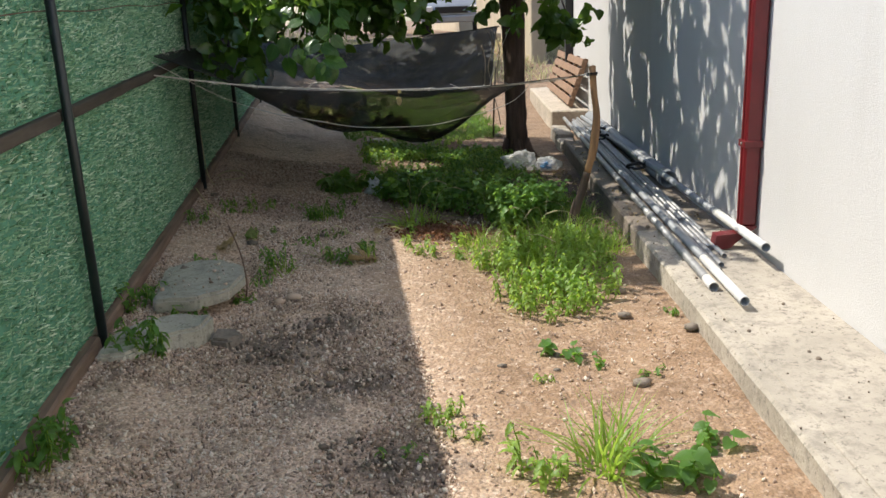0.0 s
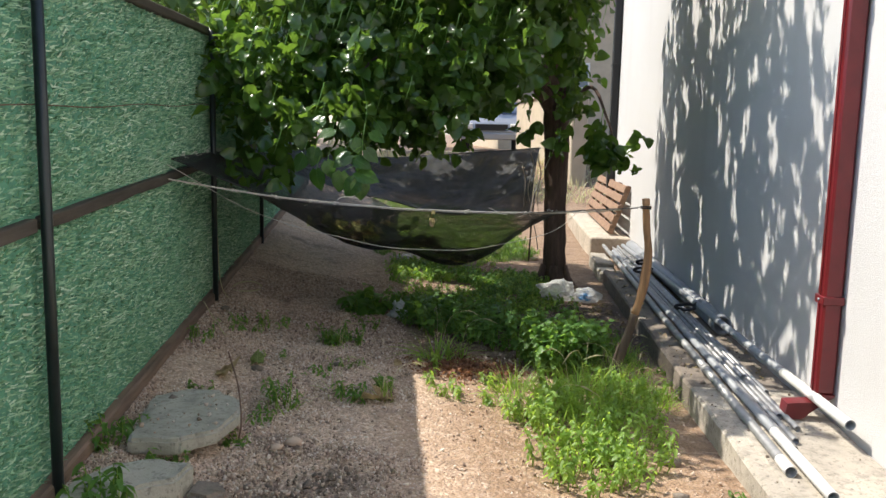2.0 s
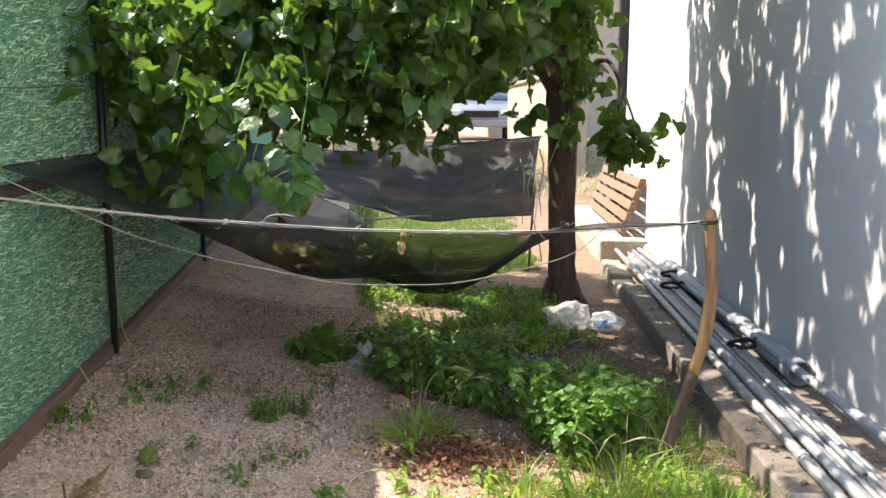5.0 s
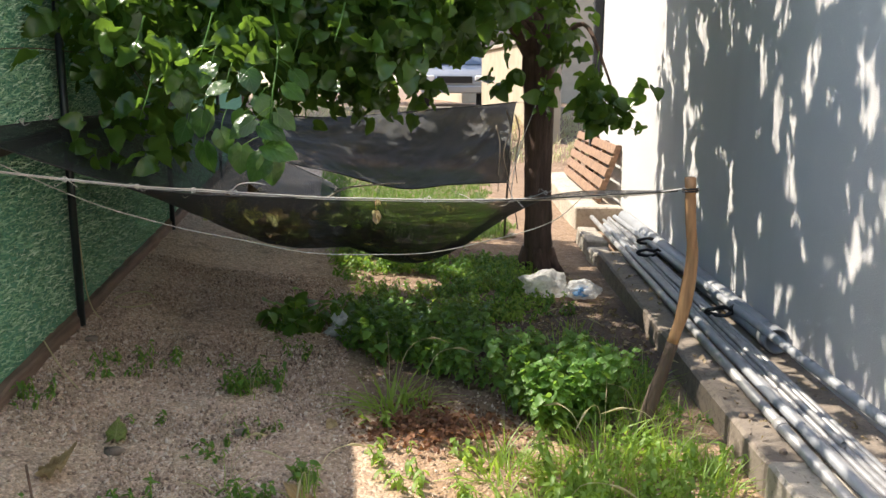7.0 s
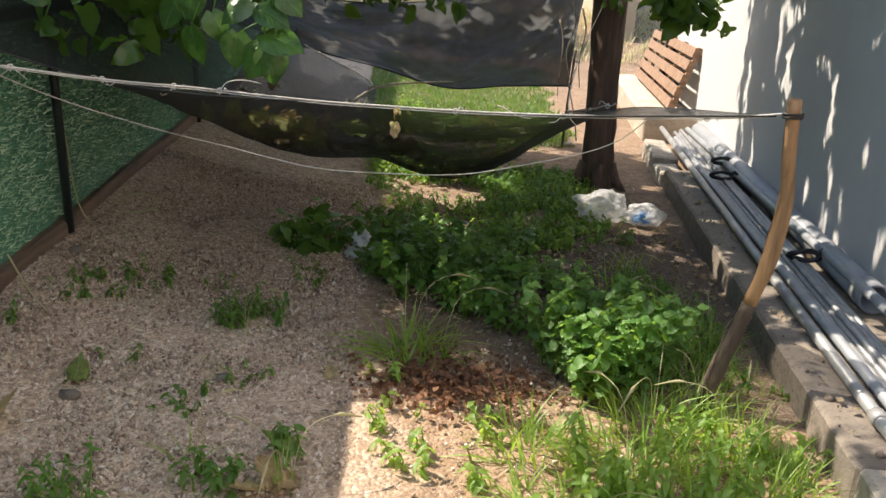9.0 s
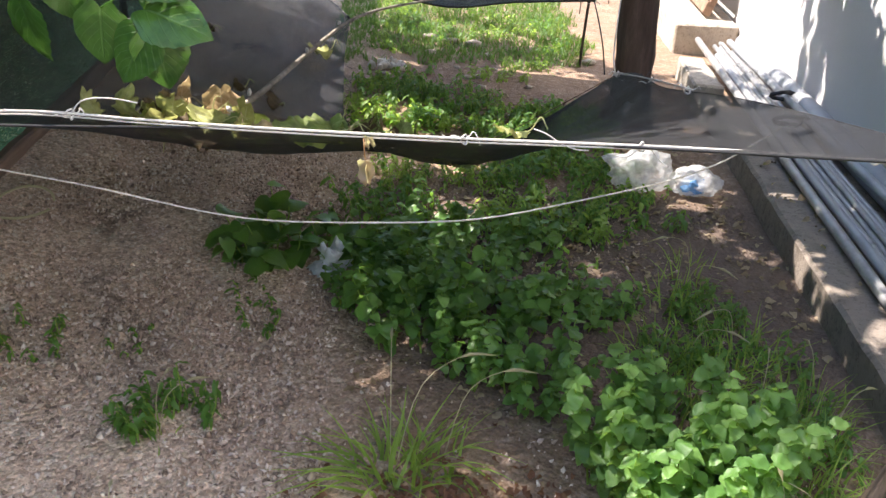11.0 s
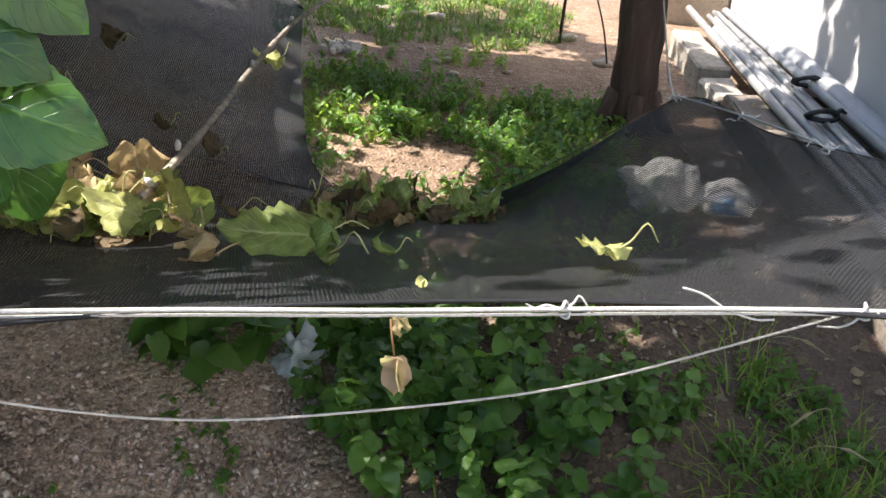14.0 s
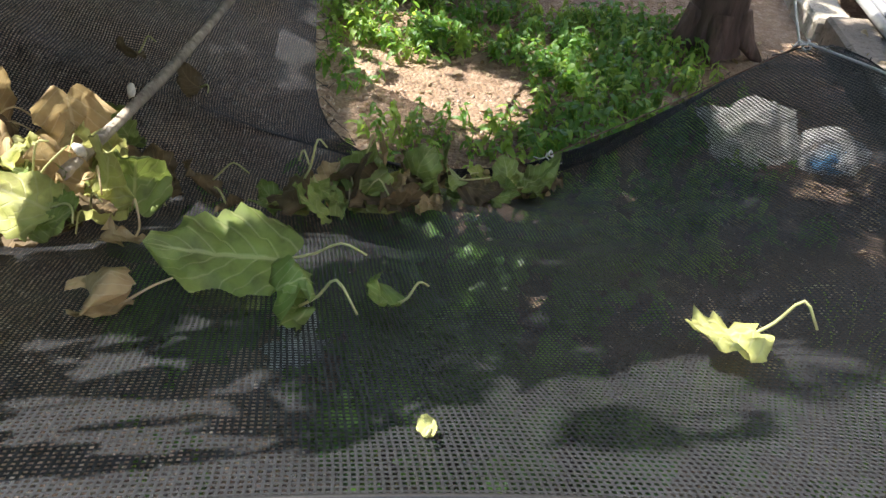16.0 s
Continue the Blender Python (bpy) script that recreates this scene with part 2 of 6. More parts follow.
def pebble_mat():
    a = Mat("pebbles", (0.4, 0.32, 0.27), 0.9)
    c = a.ramp(a.island(), [(0.0, (0.20, 0.14, 0.105)), (0.3, (0.44, 0.315, 0.23)), (0.7, (0.66, 0.51, 0.39)), (1.0, (0.84, 0.74, 0.62))])
    a.color(a.mix(a.math("MULTIPLY", a.noise(120, 3), 0.35), c, (0.25, 0.19, 0.15)))
    return a.m


def blade_mat():
    a = Mat("artificial_grass", (0.05, 0.22, 0.12), 0.5)
    c = a.ramp(a.island(), [(0.0, (0.045, 0.13, 0.07)), (0.35, (0.24, 0.43, 0.26)), (0.8, (0.48, 0.68, 0.46)), (1.0, (0.80, 0.90, 0.74))])
    patch = a.ramp(a.noise(2.2, 4), [(0.35, 0.0), (0.7, 0.5)])
    a.color(a.mix(patch, c, (0.16, 0.38, 0.22)))
    a.translucent(0.15, (0.18, 0.46, 0.22))
    return a.m


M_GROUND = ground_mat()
M_STUCCO = stucco_mat()
M_CONC = concrete_mat()
M_CONC_DARK = concrete_mat("grey_concrete", (0.24, 0.20, 0.16))
M_STONE = concrete_mat("pale_slab_stone", (0.50, 0.43, 0.345))
M_SLAB = concrete_mat("mossy_slab_stone", (0.47, 0.45, 0.37))
M_BARK = bark_mat()
M_DEADWOOD = bark_mat("dead_twig_bark", (0.36, 0.31, 0.25))
M_POLE = wood_mat("bleached_stick_wood", (0.36, 0.20, 0.095), 0.75, (1, 1, 0.08), 30)
M_STICKBARK = bark_mat("stick_bark", (0.12, 0.085, 0.06))
M_BEAM = wood_mat("weathered_brown_beam", (0.21, 0.145, 0.105), 0.9, (1, 0.08, 1), 25)
M_RAIL = wood_mat("dark_fence_rail", (0.075, 0.062, 0.048), 0.8, (1, 0.1, 1), 25)
M_PALLET = wood_mat("pallet_wood", (0.30, 0.185, 0.12), 0.85, (0.12, 1, 1), 20)
M_POST = plain_mat("dark_green_post_paint", (0.018, 0.027, 0.027), 0.38, 0.0, 0.35)
M_PIPE = plain_mat("galvanised_tube", (0.37, 0.365, 0.355), 0.45, 0.2, 0.35, 14)
M_PIPE_WHITE = plain_mat("white_plastic_tube", (0.74, 0.73, 0.70), 0.4, 0.0, 0.15, 14)
M_PIPE_GREY = plain_mat("grey_plastic_duct", (0.32, 0.33, 0.34), 0.5, 0.0, 0.2, 10)
M_BLACK = plain_mat("black_tape", (0.012, 0.012, 0.013), 0.5)
M_RED = plain_mat("oxblood_painted_metal", (0.17, 0.014, 0.018), 0.33, 0.0, 0.35, 9)
M_ROPE = plain_mat("pale_twine", (0.66, 0.63, 0.57), 0.85, 0.0, 0.3, 200)
M_WIRE = plain_mat("rusty_wire", (0.20, 0.12, 0.08), 0.7, 0.3)
M_NET = net_mat("black_shade_cloth", (0.019, 0.0202, 0.023), 0.57, 0.5)
M_NET_DENSE = net_mat("black_shade_cloth_doubled", (0.050, 0.053, 0.055), 0.08, 0.2)
M_BAG = film_mat("milky_plastic_film", (0.78, 0.78, 0.76), 0.40)
M_SCRAP = film_mat("pale_plastic_scrap", (0.86, 0.90, 0.90), 0.05)
M_BAG_BLUE = film_mat("blue_printed_film", (0.16, 0.38, 0.66), 0.25)
M_PEBBLE = pebble_mat()
M_BLADE = blade_mat()
M_BACKING = plain_mat("green_hedge_backing", (0.12, 0.34, 0.22), 0.8, 0.0, 0.4, 40)
M_LEAF = leaf_mat("mulberry_leaf", (0.024, 0.064, 0.014), (0.095, 0.185, 0.036), 0.24, 0.30)
M_GRASS = leaf_mat("grass_blade", (0.085, 0.17, 0.03), (0.25, 0.38, 0.085), 0.5, 0.35)
M_NETTLE = leaf_mat("nettle_leaf", (0.055, 0.14, 0.028), (0.17, 0.31, 0.075), 0.5, 0.3)
M_WEED = leaf_mat("weed_leaf", (0.045, 0.12, 0.02), (0.12, 0.25, 0.05), 0.5, 0.35)
M_BED = leaf_mat("broad_weed_leaf", (0.042, 0.115, 0.024), (0.165, 0.32, 0.068), 0.42, 0.28)
M_LAWN = leaf_mat("lawn_blade", (0.045, 0.105, 0.022), (0.13, 0.23, 0.055), 0.55, 0.25)
M_STRAW = leaf_mat("straw", (0.36, 0.30, 0.17), (0.58, 0.52, 0.34), 0.7, 0.25)
M_LITTER = leaf_mat("ground_litter", (0.15, 0.105, 0.07), (0.40, 0.32, 0.22), 0.8, 0.15)
M_DRY = leaf_mat("dry_leaf", (0.20, 0.115, 0.055), (0.40, 0.24, 0.12), 0.75, 0.25)
M_HEAD = leaf_mat("dry_flower", (0.20, 0.13, 0.07), (0.50, 0.38, 0.22), 0.8, 0.15)
M_PINKDRY = leaf_mat("bleached_dry_leaf", (0.34, 0.22, 0.14), (0.55, 0.40, 0.28), 0.7, 0.3)
M_WILT = vein_mat("wilted_yellow_leaf", (0.31, 0.35, 0.085), (0.50, 0.50, 0.17), (0.58, 0.56, 0.30), (0.14, 0.13, 0.04), 0.6, 0.22)
M_OLIVE = vein_mat("wilted_olive_leaf", (0.115, 0.18, 0.032), (0.21, 0.27, 0.060), (0.45, 0.47, 0.20), (0.075, 0.08, 0.025), 0.6, 0.18)
M_TAN = vein_mat("dry_tan_leaf", (0.30, 0.20, 0.09), (0.52, 0.40, 0.20), (0.56, 0.45, 0.28), (0.15, 0.09, 0.04), 0.75, 0.15)
M_BROWN = vein_mat("dark_withered_leaf", (0.085, 0.06, 0.026), (0.16, 0.11, 0.05), (0.22, 0.16, 0.08), (0.04, 0.028, 0.014), 0.75, 0.15)
M_SPRIG = vein_mat("fresh_mulberry_leaf", (0.030, 0.088, 0.014), (0.070, 0.165, 0.025), (0.10, 0.20, 0.055), (0.02, 0.06, 0.01), 0.28, 0.20)
M_SOIL = plain_mat("dark_soil", (0.23, 0.18, 0.14), 0.95, 0.0, 0.5, 60)
M_MULCH = leaf_mat("rust_brown_litter", (0.10, 0.045, 0.025), (0.28, 0.14, 0.075), 0.9, 0.1)


# ---- building helpers ----
rng = np.random.default_rng(7)


def thing(name, label, category, group="", kind="", at=None):
    ob = new(name)
    if at is not None:
        ob.matrix_world = at
    ob.empty_display_size = 0.1
    return tagged(ob, label, category, group, kind)


def link_mesh(name, me, material, parent=None, label="", smooth=False):
    for m in material if isinstance(material, (list, tuple)) else (material,):
        me.materials.append(m)
    if smooth:
        me.polygons.foreach_set("use_smooth", np.ones(len(me.polygons), dtype=bool))
    ob = new(name, me)
    ob.parent = parent
    if label:
        ob["label"] = label
    return ob


def part(name, bm, material, parent=None, label="", smooth=False):
    me = bpy.data.meshes.new(name)
    bm.normal_update()
    bm.to_mesh(me)
    bm.free()
    return link_mesh(name, me, material, parent, label, smooth)


def tri_mesh(name, verts, tris):
    """A mesh from arrays of corners and triangles."""
    me = bpy.data.meshes.new(name)
    verts, tris = np.asarray(verts, np.float32), np.asarray(tris, np.int32)
    me.vertices.add(len(verts))
    me.vertices.foreach_set("co", verts.ravel())
    me.loops.add(tris.size)
    me.loops.foreach_set("vertex_index", tris.ravel())
    me.polygons.add(len(tris))
    me.polygons.foreach_set("loop_start", np.arange(0, tris.size, 3, dtype=np.int32))
    me.update(calc_edges=True)
    me.validate()
    return me


def scatter(template, places, turns, sizes):
    """Many copies of one small shape as one pair of arrays. turns: n x 3 x 3."""
    v, f = template
    n = len(places)
    if not n:
        return np.zeros((0, 3)), np.zeros((0, 3), int)
    sizes = np.asarray(sizes)
    sizes = sizes[:, None] if sizes.ndim == 1 else sizes
    pts = v[None] * sizes[:, None, :]
    out = np.einsum("nij,nkj->nki", turns, pts) + np.asarray(places)[:, None, :]
    tri = f[None] + (np.arange(n) * len(v))[:, None, None]
    return out.reshape(-1, 3), tri.reshape(-1, 3)


def merge(pairs):
    vs, fs, k = [], [], 0
    for v, f in pairs:
        if len(v):
            vs.append(v), fs.append(f + k)
            k += len(v)
    return np.concatenate(vs), np.concatenate(fs)


def euler_turns(rx, ry, rz):
    cx, sx, cy, sy, cz, sz = np.cos(rx), np.sin(rx), np.cos(ry), np.sin(ry), np.cos(rz), np.sin(rz)
    o, i = np.zeros_like(rx), np.ones_like(rx)
    mx = np.stack([i, o, o, o, cx, -sx, o, sx, cx], -1).reshape(-1, 3, 3)
    my = np.stack([cy, o, sy, o, i, o, -sy, o, cy], -1).reshape(-1, 3, 3)
    mz = np.stack([cz, -sz, o, sz, cz, o, o, o, i], -1).reshape(-1, 3, 3)
    return mz @ my @ mx


def heart_leaf(fold=0.25, droop=0.3, wave=0.05, teeth=0.0):
    """A heart-shaped leaf, 1 long, with its stalk end at 0, growing along y, its face up."""
    prof = [(-0.12, 0.22), (-0.02, 0.38), (0.2, 0.47), (0.44, 0.455), (0.66, 0.36), (0.84, 0.21), (0.94, 0.08)]
    if teeth:
        fine = []
        for (a, w), (b, q) in zip(prof, prof[1:]):
            fine += [(a, w), (a + 0.5 * (b - a), (w + q) / 2 - teeth), ]
        prof = fine + [prof[-1]]
    ribs = np.array([max(0.0, a) for a, _ in prof])
    z = lambda y, x, k: fold * abs(x) - droop * y * y + wave * math.sin(9 * y + k)
    v = [(0, r, z(r, 0, 0)) for r in ribs]
    n = len(prof)
    for side in (-1, 1):
        v += [(side * w, a, z(max(a, 0), w, side * 2)) for a, w in prof]
    v.append((0, 1, -droop * 1.05))
    f = []
    for k, base in ((0, n), (1, 2 * n)):
        for i in range(n - 1):
            a, b, c, d = i, i + 1, base + i + 1, base + i
            f += [(a, c, b), (a, d, c)] if k else [(a, b, c), (a, c, d)]
        f.append((n - 1, 3 * n, base + n - 1) if not k else (n - 1, base + n - 1, 3 * n))
    return np.array(v, float), np.array(f)


def leaf_mesh(name, length, curl=0.3, roll=0.0, ripple=0.03, seed=0, turn=None, at=(0, 0, 0), ns=14, nt=12, rest=False):
    """One finely shaped heart leaf with its own chart: curl bends it along the rib, roll across it."""
    s, t = np.meshgrid(np.linspace(0, 1, ns + 1), np.linspace(-1, 1, nt + 1), indexing="ij")
    w = np.interp(s, [0, 0.08, 0.2, 0.4, 0.6, 0.8, 0.93, 1], [0.28, 0.40, 0.46, 0.45, 0.37, 0.22, 0.09, 0.004])
    saw = 1 - 0.045 * (np.arange(ns + 1)[:, None] % 2) * (abs(t) > 0.95)
    x, y = w * t * saw, s - 0.13 * np.sin(np.pi * abs(t)) * (1 - s) ** 5
    z = 0.10 * abs(x)
    bumps = np.array([noise.noise(Vector((p * 5 + seed * 3.1, q * 5, seed))) + 0.5 * noise.noise(Vector((p * 11, q * 11 + seed, 5))) for p, q in zip(x.ravel(), y.ravel())]).reshape(x.shape)
    z = z + ripple * bumps * (0.35 + abs(t))
    # pillows between the side veins
    z = z + 0.012 * np.sin((y - 0.42 * abs(x)) * 42) * abs(t)
    if abs(roll) > 1e-3:
        b = x * roll
        x, z = np.sin(b) / roll - z * np.sin(b), (1 - np.cos(b)) / roll + z * np.cos(b)
    if abs(curl) > 1e-3:
        a = y * curl
        y, z = np.sin(a) / curl - z * np.sin(a), -((1 - np.cos(a)) / curl) + z * np.cos(a)
    v = np.stack([x, y, z], -1).reshape(-1, 3) * length
    if turn is not None:
        v = v @ np.asarray(turn).T
    if rest:
        v[:, 2] -= v[:, 2].min() - 0.001
    v = v + np.asarray(at)
    i = np.arange((ns + 1) * (nt + 1)).reshape(ns + 1, nt + 1)
    a, b, c, d = i[:-1, :-1].ravel(), i[:-1, 1:].ravel(), i[1:, 1:].ravel(), i[1:, :-1].ravel()
    me = tri_mesh(name, v, np.concatenate([np.stack([a, b, c], -1), np.stack([a, c, d], -1)]))
    layer = me.uv_layers.new(name="UVMap")
    idx = np.empty(len(me.loops), np.int32)
    me.loops.foreach_get("vertex_index", idx)
    layer.data.foreach_set("uv", np.stack([t.ravel(), s.ravel()], -1)[idx].astype(np.float32).ravel())
    return me


def blade_shape(bend=0.5, width=0.035, segs=4):
    v, f = [], []
    for i in range(segs):
        t = i / segs
        w = width * (1 - t ** 1.6)
        v += [(-w, bend * t * t, t * (1 - 0.35 * bend * t)), (w, bend * t * t, t * (1 - 0.35 * bend * t))]
    v.append((0, bend, 1 - 0.35 * bend))
    for i in range(segs - 1):
        a = 2 * i
        f += [(a, a + 1, a + 3), (a, a + 3, a + 2)]
    f.append((2 * segs - 2, 2 * segs - 1, 2 * segs))
    return np.array(v, float), np.array(f)


def lump(seed=0):
    """A small pebble, about 1 across."""
    bm = bmesh.new()
    bmesh.ops.create_icosphere(bm, subdivisions=1, radius=0.5)
    r = np.random.default_rng(seed)
    for w in bm.verts:
        w.co *= r.uniform(0.75, 1.15)
    bm.verts.ensure_lookup_table()
    v = np.array([w.co[:] for w in bm.verts])
    f = np.array([[w.index for w in p.verts] for p in bm.faces])
    bm.free()
    return v, f


def chip(seed=0):
    """An angular chip of gravel, about 1 across."""
    r = np.random.default_rng(seed)
    v = np.array([(1, 0, 0), (-1, 0, 0), (0, 1, 0), (0, -1, 0), (0, 0, 1), (0, 0, -1)], float) * 0.55
    v += r.normal(0, 0.13, v.shape)
    f = np.array([(4, 0, 2), (4, 2, 1), (4, 1, 3), (4, 3, 0), (5, 2, 0), (5, 1, 2), (5, 3, 1), (5, 0, 3)])
    return v, f


def catmull(points, n):
    """A smooth way through points: n samples."""
    p = [np.array(q, float) for q in points]
    p = [2 * p[0] - p[1]] + p + [2 * p[-1] - p[-2]]
    out = []
    m = len(p) - 3
    for k in range(n):
        s = k / (n - 1) * m
        i = min(int(s), m - 1)
        t = s - i
        a, b, c, d = p[i:i + 4]
        out.append(0.5 * (2 * b + (c - a) * t + (2 * a - 5 * b + 4 * c - d) * t * t + (3 * b - a - 3 * c + d) * t ** 3))
    return np.array(out)


def sweep(points, radii, sides=8, cap=True, jitter=0.0, squash=1.0):
    """A tube along points as arrays."""
    pts = np.asarray(points, float)
    n = len(pts)
    radii = np.broadcast_to(np.asarray(radii, float), (n,))
    tang = np.gradient(pts, axis=0)
    tang /= np.linalg.norm(tang, axis=1)[:, None] + 1e-9
    ref = np.array([0, 0, 1.0]) if abs(tang[0][2]) < 0.8 else np.array([1.0, 0, 0])
    v, f = [], []
    for i in range(n):
        a = np.cross(tang[i], ref)
        a /= np.linalg.norm(a) + 1e-9
        b = np.cross(tang[i], a)
        ref = np.cross(a, tang[i])
        for s in range(sides):
            th = 2 * math.pi * s / sides
            r = radii[i] * (1 + (rng.uniform(-jitter, jitter) if jitter else 0))
            v.append(pts[i] + r * (math.cos(th) * a + squash * math.sin(th) * b))
    for i in range(n - 1):
        for s in range(sides):
            a, b = i * sides + s, i * sides + (s + 1) % sides
            f += [(a, b, b + sides), (a, b + sides, a + sides)]
    if cap:
        for base, flip in ((0, False), ((n - 1) * sides, True)):
            c = len(v)
            v.append(pts[0] if not flip else pts[-1])
            for s in range(sides):
                a, b = base + s, base + (s + 1) % sides
                f.append((a, c, b) if not flip else (a, b, c))
    return np.array(v), np.array(f)


def tube(name, points, radii, material, parent=None, label="", sides=8, jitter=0.0):
    return link_mesh(name, tri_mesh(name, *sweep(points, radii, sides, True, jitter)), material, parent, label, True)


def block(a, b, bevel=0.004, rough=0.0, cuts=0, seed=1):
    """A box from corner a to corner b with eased, uneven edges."""
    bm = bmesh.new()
    bmesh.ops.create_cube(bm, size=1)
    for v in bm.verts:
        v.co = [a[i] + (b[i] - a[i]) * (v.co[i] + 0.5) for i in range(3)]
    if cuts:
        long = max(range(3), key=lambda i: abs(b[i] - a[i]))
        edges = [e for e in bm.edges if abs((e.verts[0].co - e.verts[1].co)[long]) > 1e-6]
        bmesh.ops.subdivide_edges(bm, edges=edges, cuts=cuts)
    if bevel:
        bm.normal_update()
        sharp = [e for e in bm.edges if len(e.link_faces) == 2 and e.calc_face_angle() > 0.2]
        bmesh.ops.bevel(bm, geom=sharp, offset=bevel, segments=1, affect="EDGES", clamp_overlap=True)
    if rough:
        for v in bm.verts:
            v.co += Vector([noise.noise(v.co * 9 + Vector((seed, i * 7, 0))) * rough for i in range(3)])
    return bm


def ring_tube(length, outer, inner, sides=14):
    """An open pipe along y, from 0 to length."""
    bm = bmesh.new()
    rows = []
    for y, r in ((0, inner), (0, outer), (length, outer), (length, inner)):
        rows.append([bm.verts.new((r * math.cos(2 * math.pi * s / sides), y, r * math.sin(2 * math.pi * s / sides))) for s in range(sides)])
    for p, q in zip(rows, rows[1:] + rows[:1]):
        for s in range(sides):
            bm.faces.new((p[s], p[(s + 1) % sides], q[(s + 1) % sides], q[s]))
    bmesh.ops.recalc_face_normals(bm, faces=bm.faces)
    return bm


def ground_z(x, y):
    """The lie of the land: it falls a little towards the house and climbs to the road behind."""
    x, y = np.asarray(x, float), np.asarray(y, float)
    xs = np.clip(x, -1.2, 3.0)
    z = 0.03 - 0.035 * xs + np.clip(0.018 - 0.0157 * xs, 0.004, 0.03) * (np.clip(y, -3, 13) - 5)
    bank = np.clip((-0.30 - x) / 0.35, 0, 1)
    z = z + 0.06 * bank * bank * (3 - 2 * bank)
    drift = np.clip((x - 0.158 * (y - 4.87) - 1.15) / 0.40, 0, 1) * np.clip((6.3 - y) / 0.8, 0, 1)
    z = z + 0.035 * drift * drift * (3 - 2 * drift)
    t = np.clip((y - 14.0) / 8.0, 0, 1)
    return z + 0.85 * t * t * (3 - 2 * t)


def gz(x, y):
    return float(ground_z(x, y))


# ---- ground ----
def build_ground():
    def axis(lo, hi, fine, far_lo, far_hi):
        mid = np.arange(lo, hi, fine)
        steps = np.cumsum(0.12 * 1.32 ** np.arange(22))
        return np.concatenate([[far_lo], (lo - steps[steps < lo - far_lo])[::-1], mid, hi + steps[steps < far_hi - hi], [far_hi]])

    xs, ys = axis(-1.0, 2.4, 0.03, -150, 150), axis(2.6, 12.6, 0.035, -150, 200)
    gx, gy = np.meshgrid(xs, ys)
    z = ground_z(gx, gy)
    nx, ny = len(xs), len(ys)
    lumps = np.array([noise.fractal(Vector((x * 1.7, y * 1.7, 3)), 0.9, 2.1, 5) for x, y in zip(gx.ravel(), gy.ravel())]).reshape(gx.shape)
    fine = np.array([noise.noise(Vector((x * 14, y * 14, 9))) for x, y in zip(gx.ravel(), gy.ravel())]).reshape(gx.shape)
    near = ((gx > -1.3) & (gx < 3.2) & (gy > 1) & (gy < 14)).astype(float)
    z = z + 0.012 * lumps + near * 0.005 * fine
    # scuffed hollows in the gravel
    for hx, hy, r, d in ((0.33, 4.55, 0.20, 0.030), (-0.05, 5.35, 0.26, 0.022), (0.10, 5.9, 0.2, 0.02), (1.35, 5.3, 0.25, 0.018), (0.25, 5.15, 0.12, 0.018), (0.95, 5.45, 0.12, 0.014), (-0.42, 5.68, 0.10, 0.03)):
        q = ((gx - hx) ** 2 + (gy - hy) ** 2) / r ** 2
        z -= d * np.exp(-q) * (1 + 0.6 * fine)
    v = np.stack([gx, gy, z], -1).reshape(-1, 3)
    i = np.arange(nx * ny).reshape(ny, nx)
    a, b, c, d = i[:-1, :-1].ravel(), i[:-1, 1:].ravel(), i[1:, 1:].ravel(), i[1:, :-1].ravel()
    tris = np.concatenate([np.stack([a, b, c], -1), np.stack([a, c, d], -1)])
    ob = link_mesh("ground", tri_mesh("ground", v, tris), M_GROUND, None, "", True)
    tagged(ob, "gravelly sand and bare soil of a narrow side yard", "ground", kind="structure")


build_ground()

# ---- the house: a straight stuccoed wall that runs 9 degrees off the fence ----
HOUSE = pose(2.08, 4.87, 0, 0, 0, -9)


def build_house():
    wall = part("wall_east", block((0, -9, -0.15), (0.25, 8.75, 4.8), 0.01), M_STUCCO)
    wall.matrix_world = HOUSE
    tagged(wall, "pale grey stuccoed house wall", "wall", kind="structure")
    end = part("wall_north", block((0.252, 8.5, -0.15), (7, 8.75, 4.8), 0.01), M_STUCCO)
    end.matrix_world = HOUSE
    tagged(end, "pale grey stuccoed end wall", "wall", kind="structure")


def build_ledge():
    ledge = part("ledge", block((-0.510, -9, -0.12), (-0.002, 1.72, 0.10), 0.012, 0.006, 60), M_CONC)
    ledge.matrix_world = HOUSE
    tagged(ledge, "worn concrete plinth ledge along the house wall", "ledge", kind="structure")
    joint = part("ledge_topping", block((-0.435, -9, 0.096), (-0.003, 1.60, 0.106), 0.004, 0.007, 60, 5), M_CONC, ledge, "thin rough mortar topping")
    far = part("ledge_back", block((-0.51, 1.722, -0.12), (-0.002, 5.30, 0.095), 0.012, 0.007, 40, 3), M_CONC_DARK)
    far.matrix_world = HOUSE
    tagged(far, "broken grey concrete ledge behind the tube stack", "ledge", kind="structure")
    for i, (u0, u1, v0, v1, z) in enumerate(((-0.54, -0.38, 5.32, 5.60, 0.070), (-0.53, -0.36, 5.66, 6.35, 0.100))):
        b = part("concrete_block", block((u0, v0, -0.1), (u1, v1, z), 0.015, 0.02, 3, i + 9), M_CONC)
        b.matrix_world = HOUSE
        tagged(b, "broken lump of old concrete at the ledge", "block", "loose concrete lumps")
    step = part("concrete_slab", block((-0.46, 7.0, -0.1), (-0.004, 10.3, 0.185), 0.015, 0.012, 8, 4), M_STONE)
    step.matrix_world = HOUSE
    tagged(step, "raised pale concrete slab by the house wall", "slab")


build_house()
build_ledge()


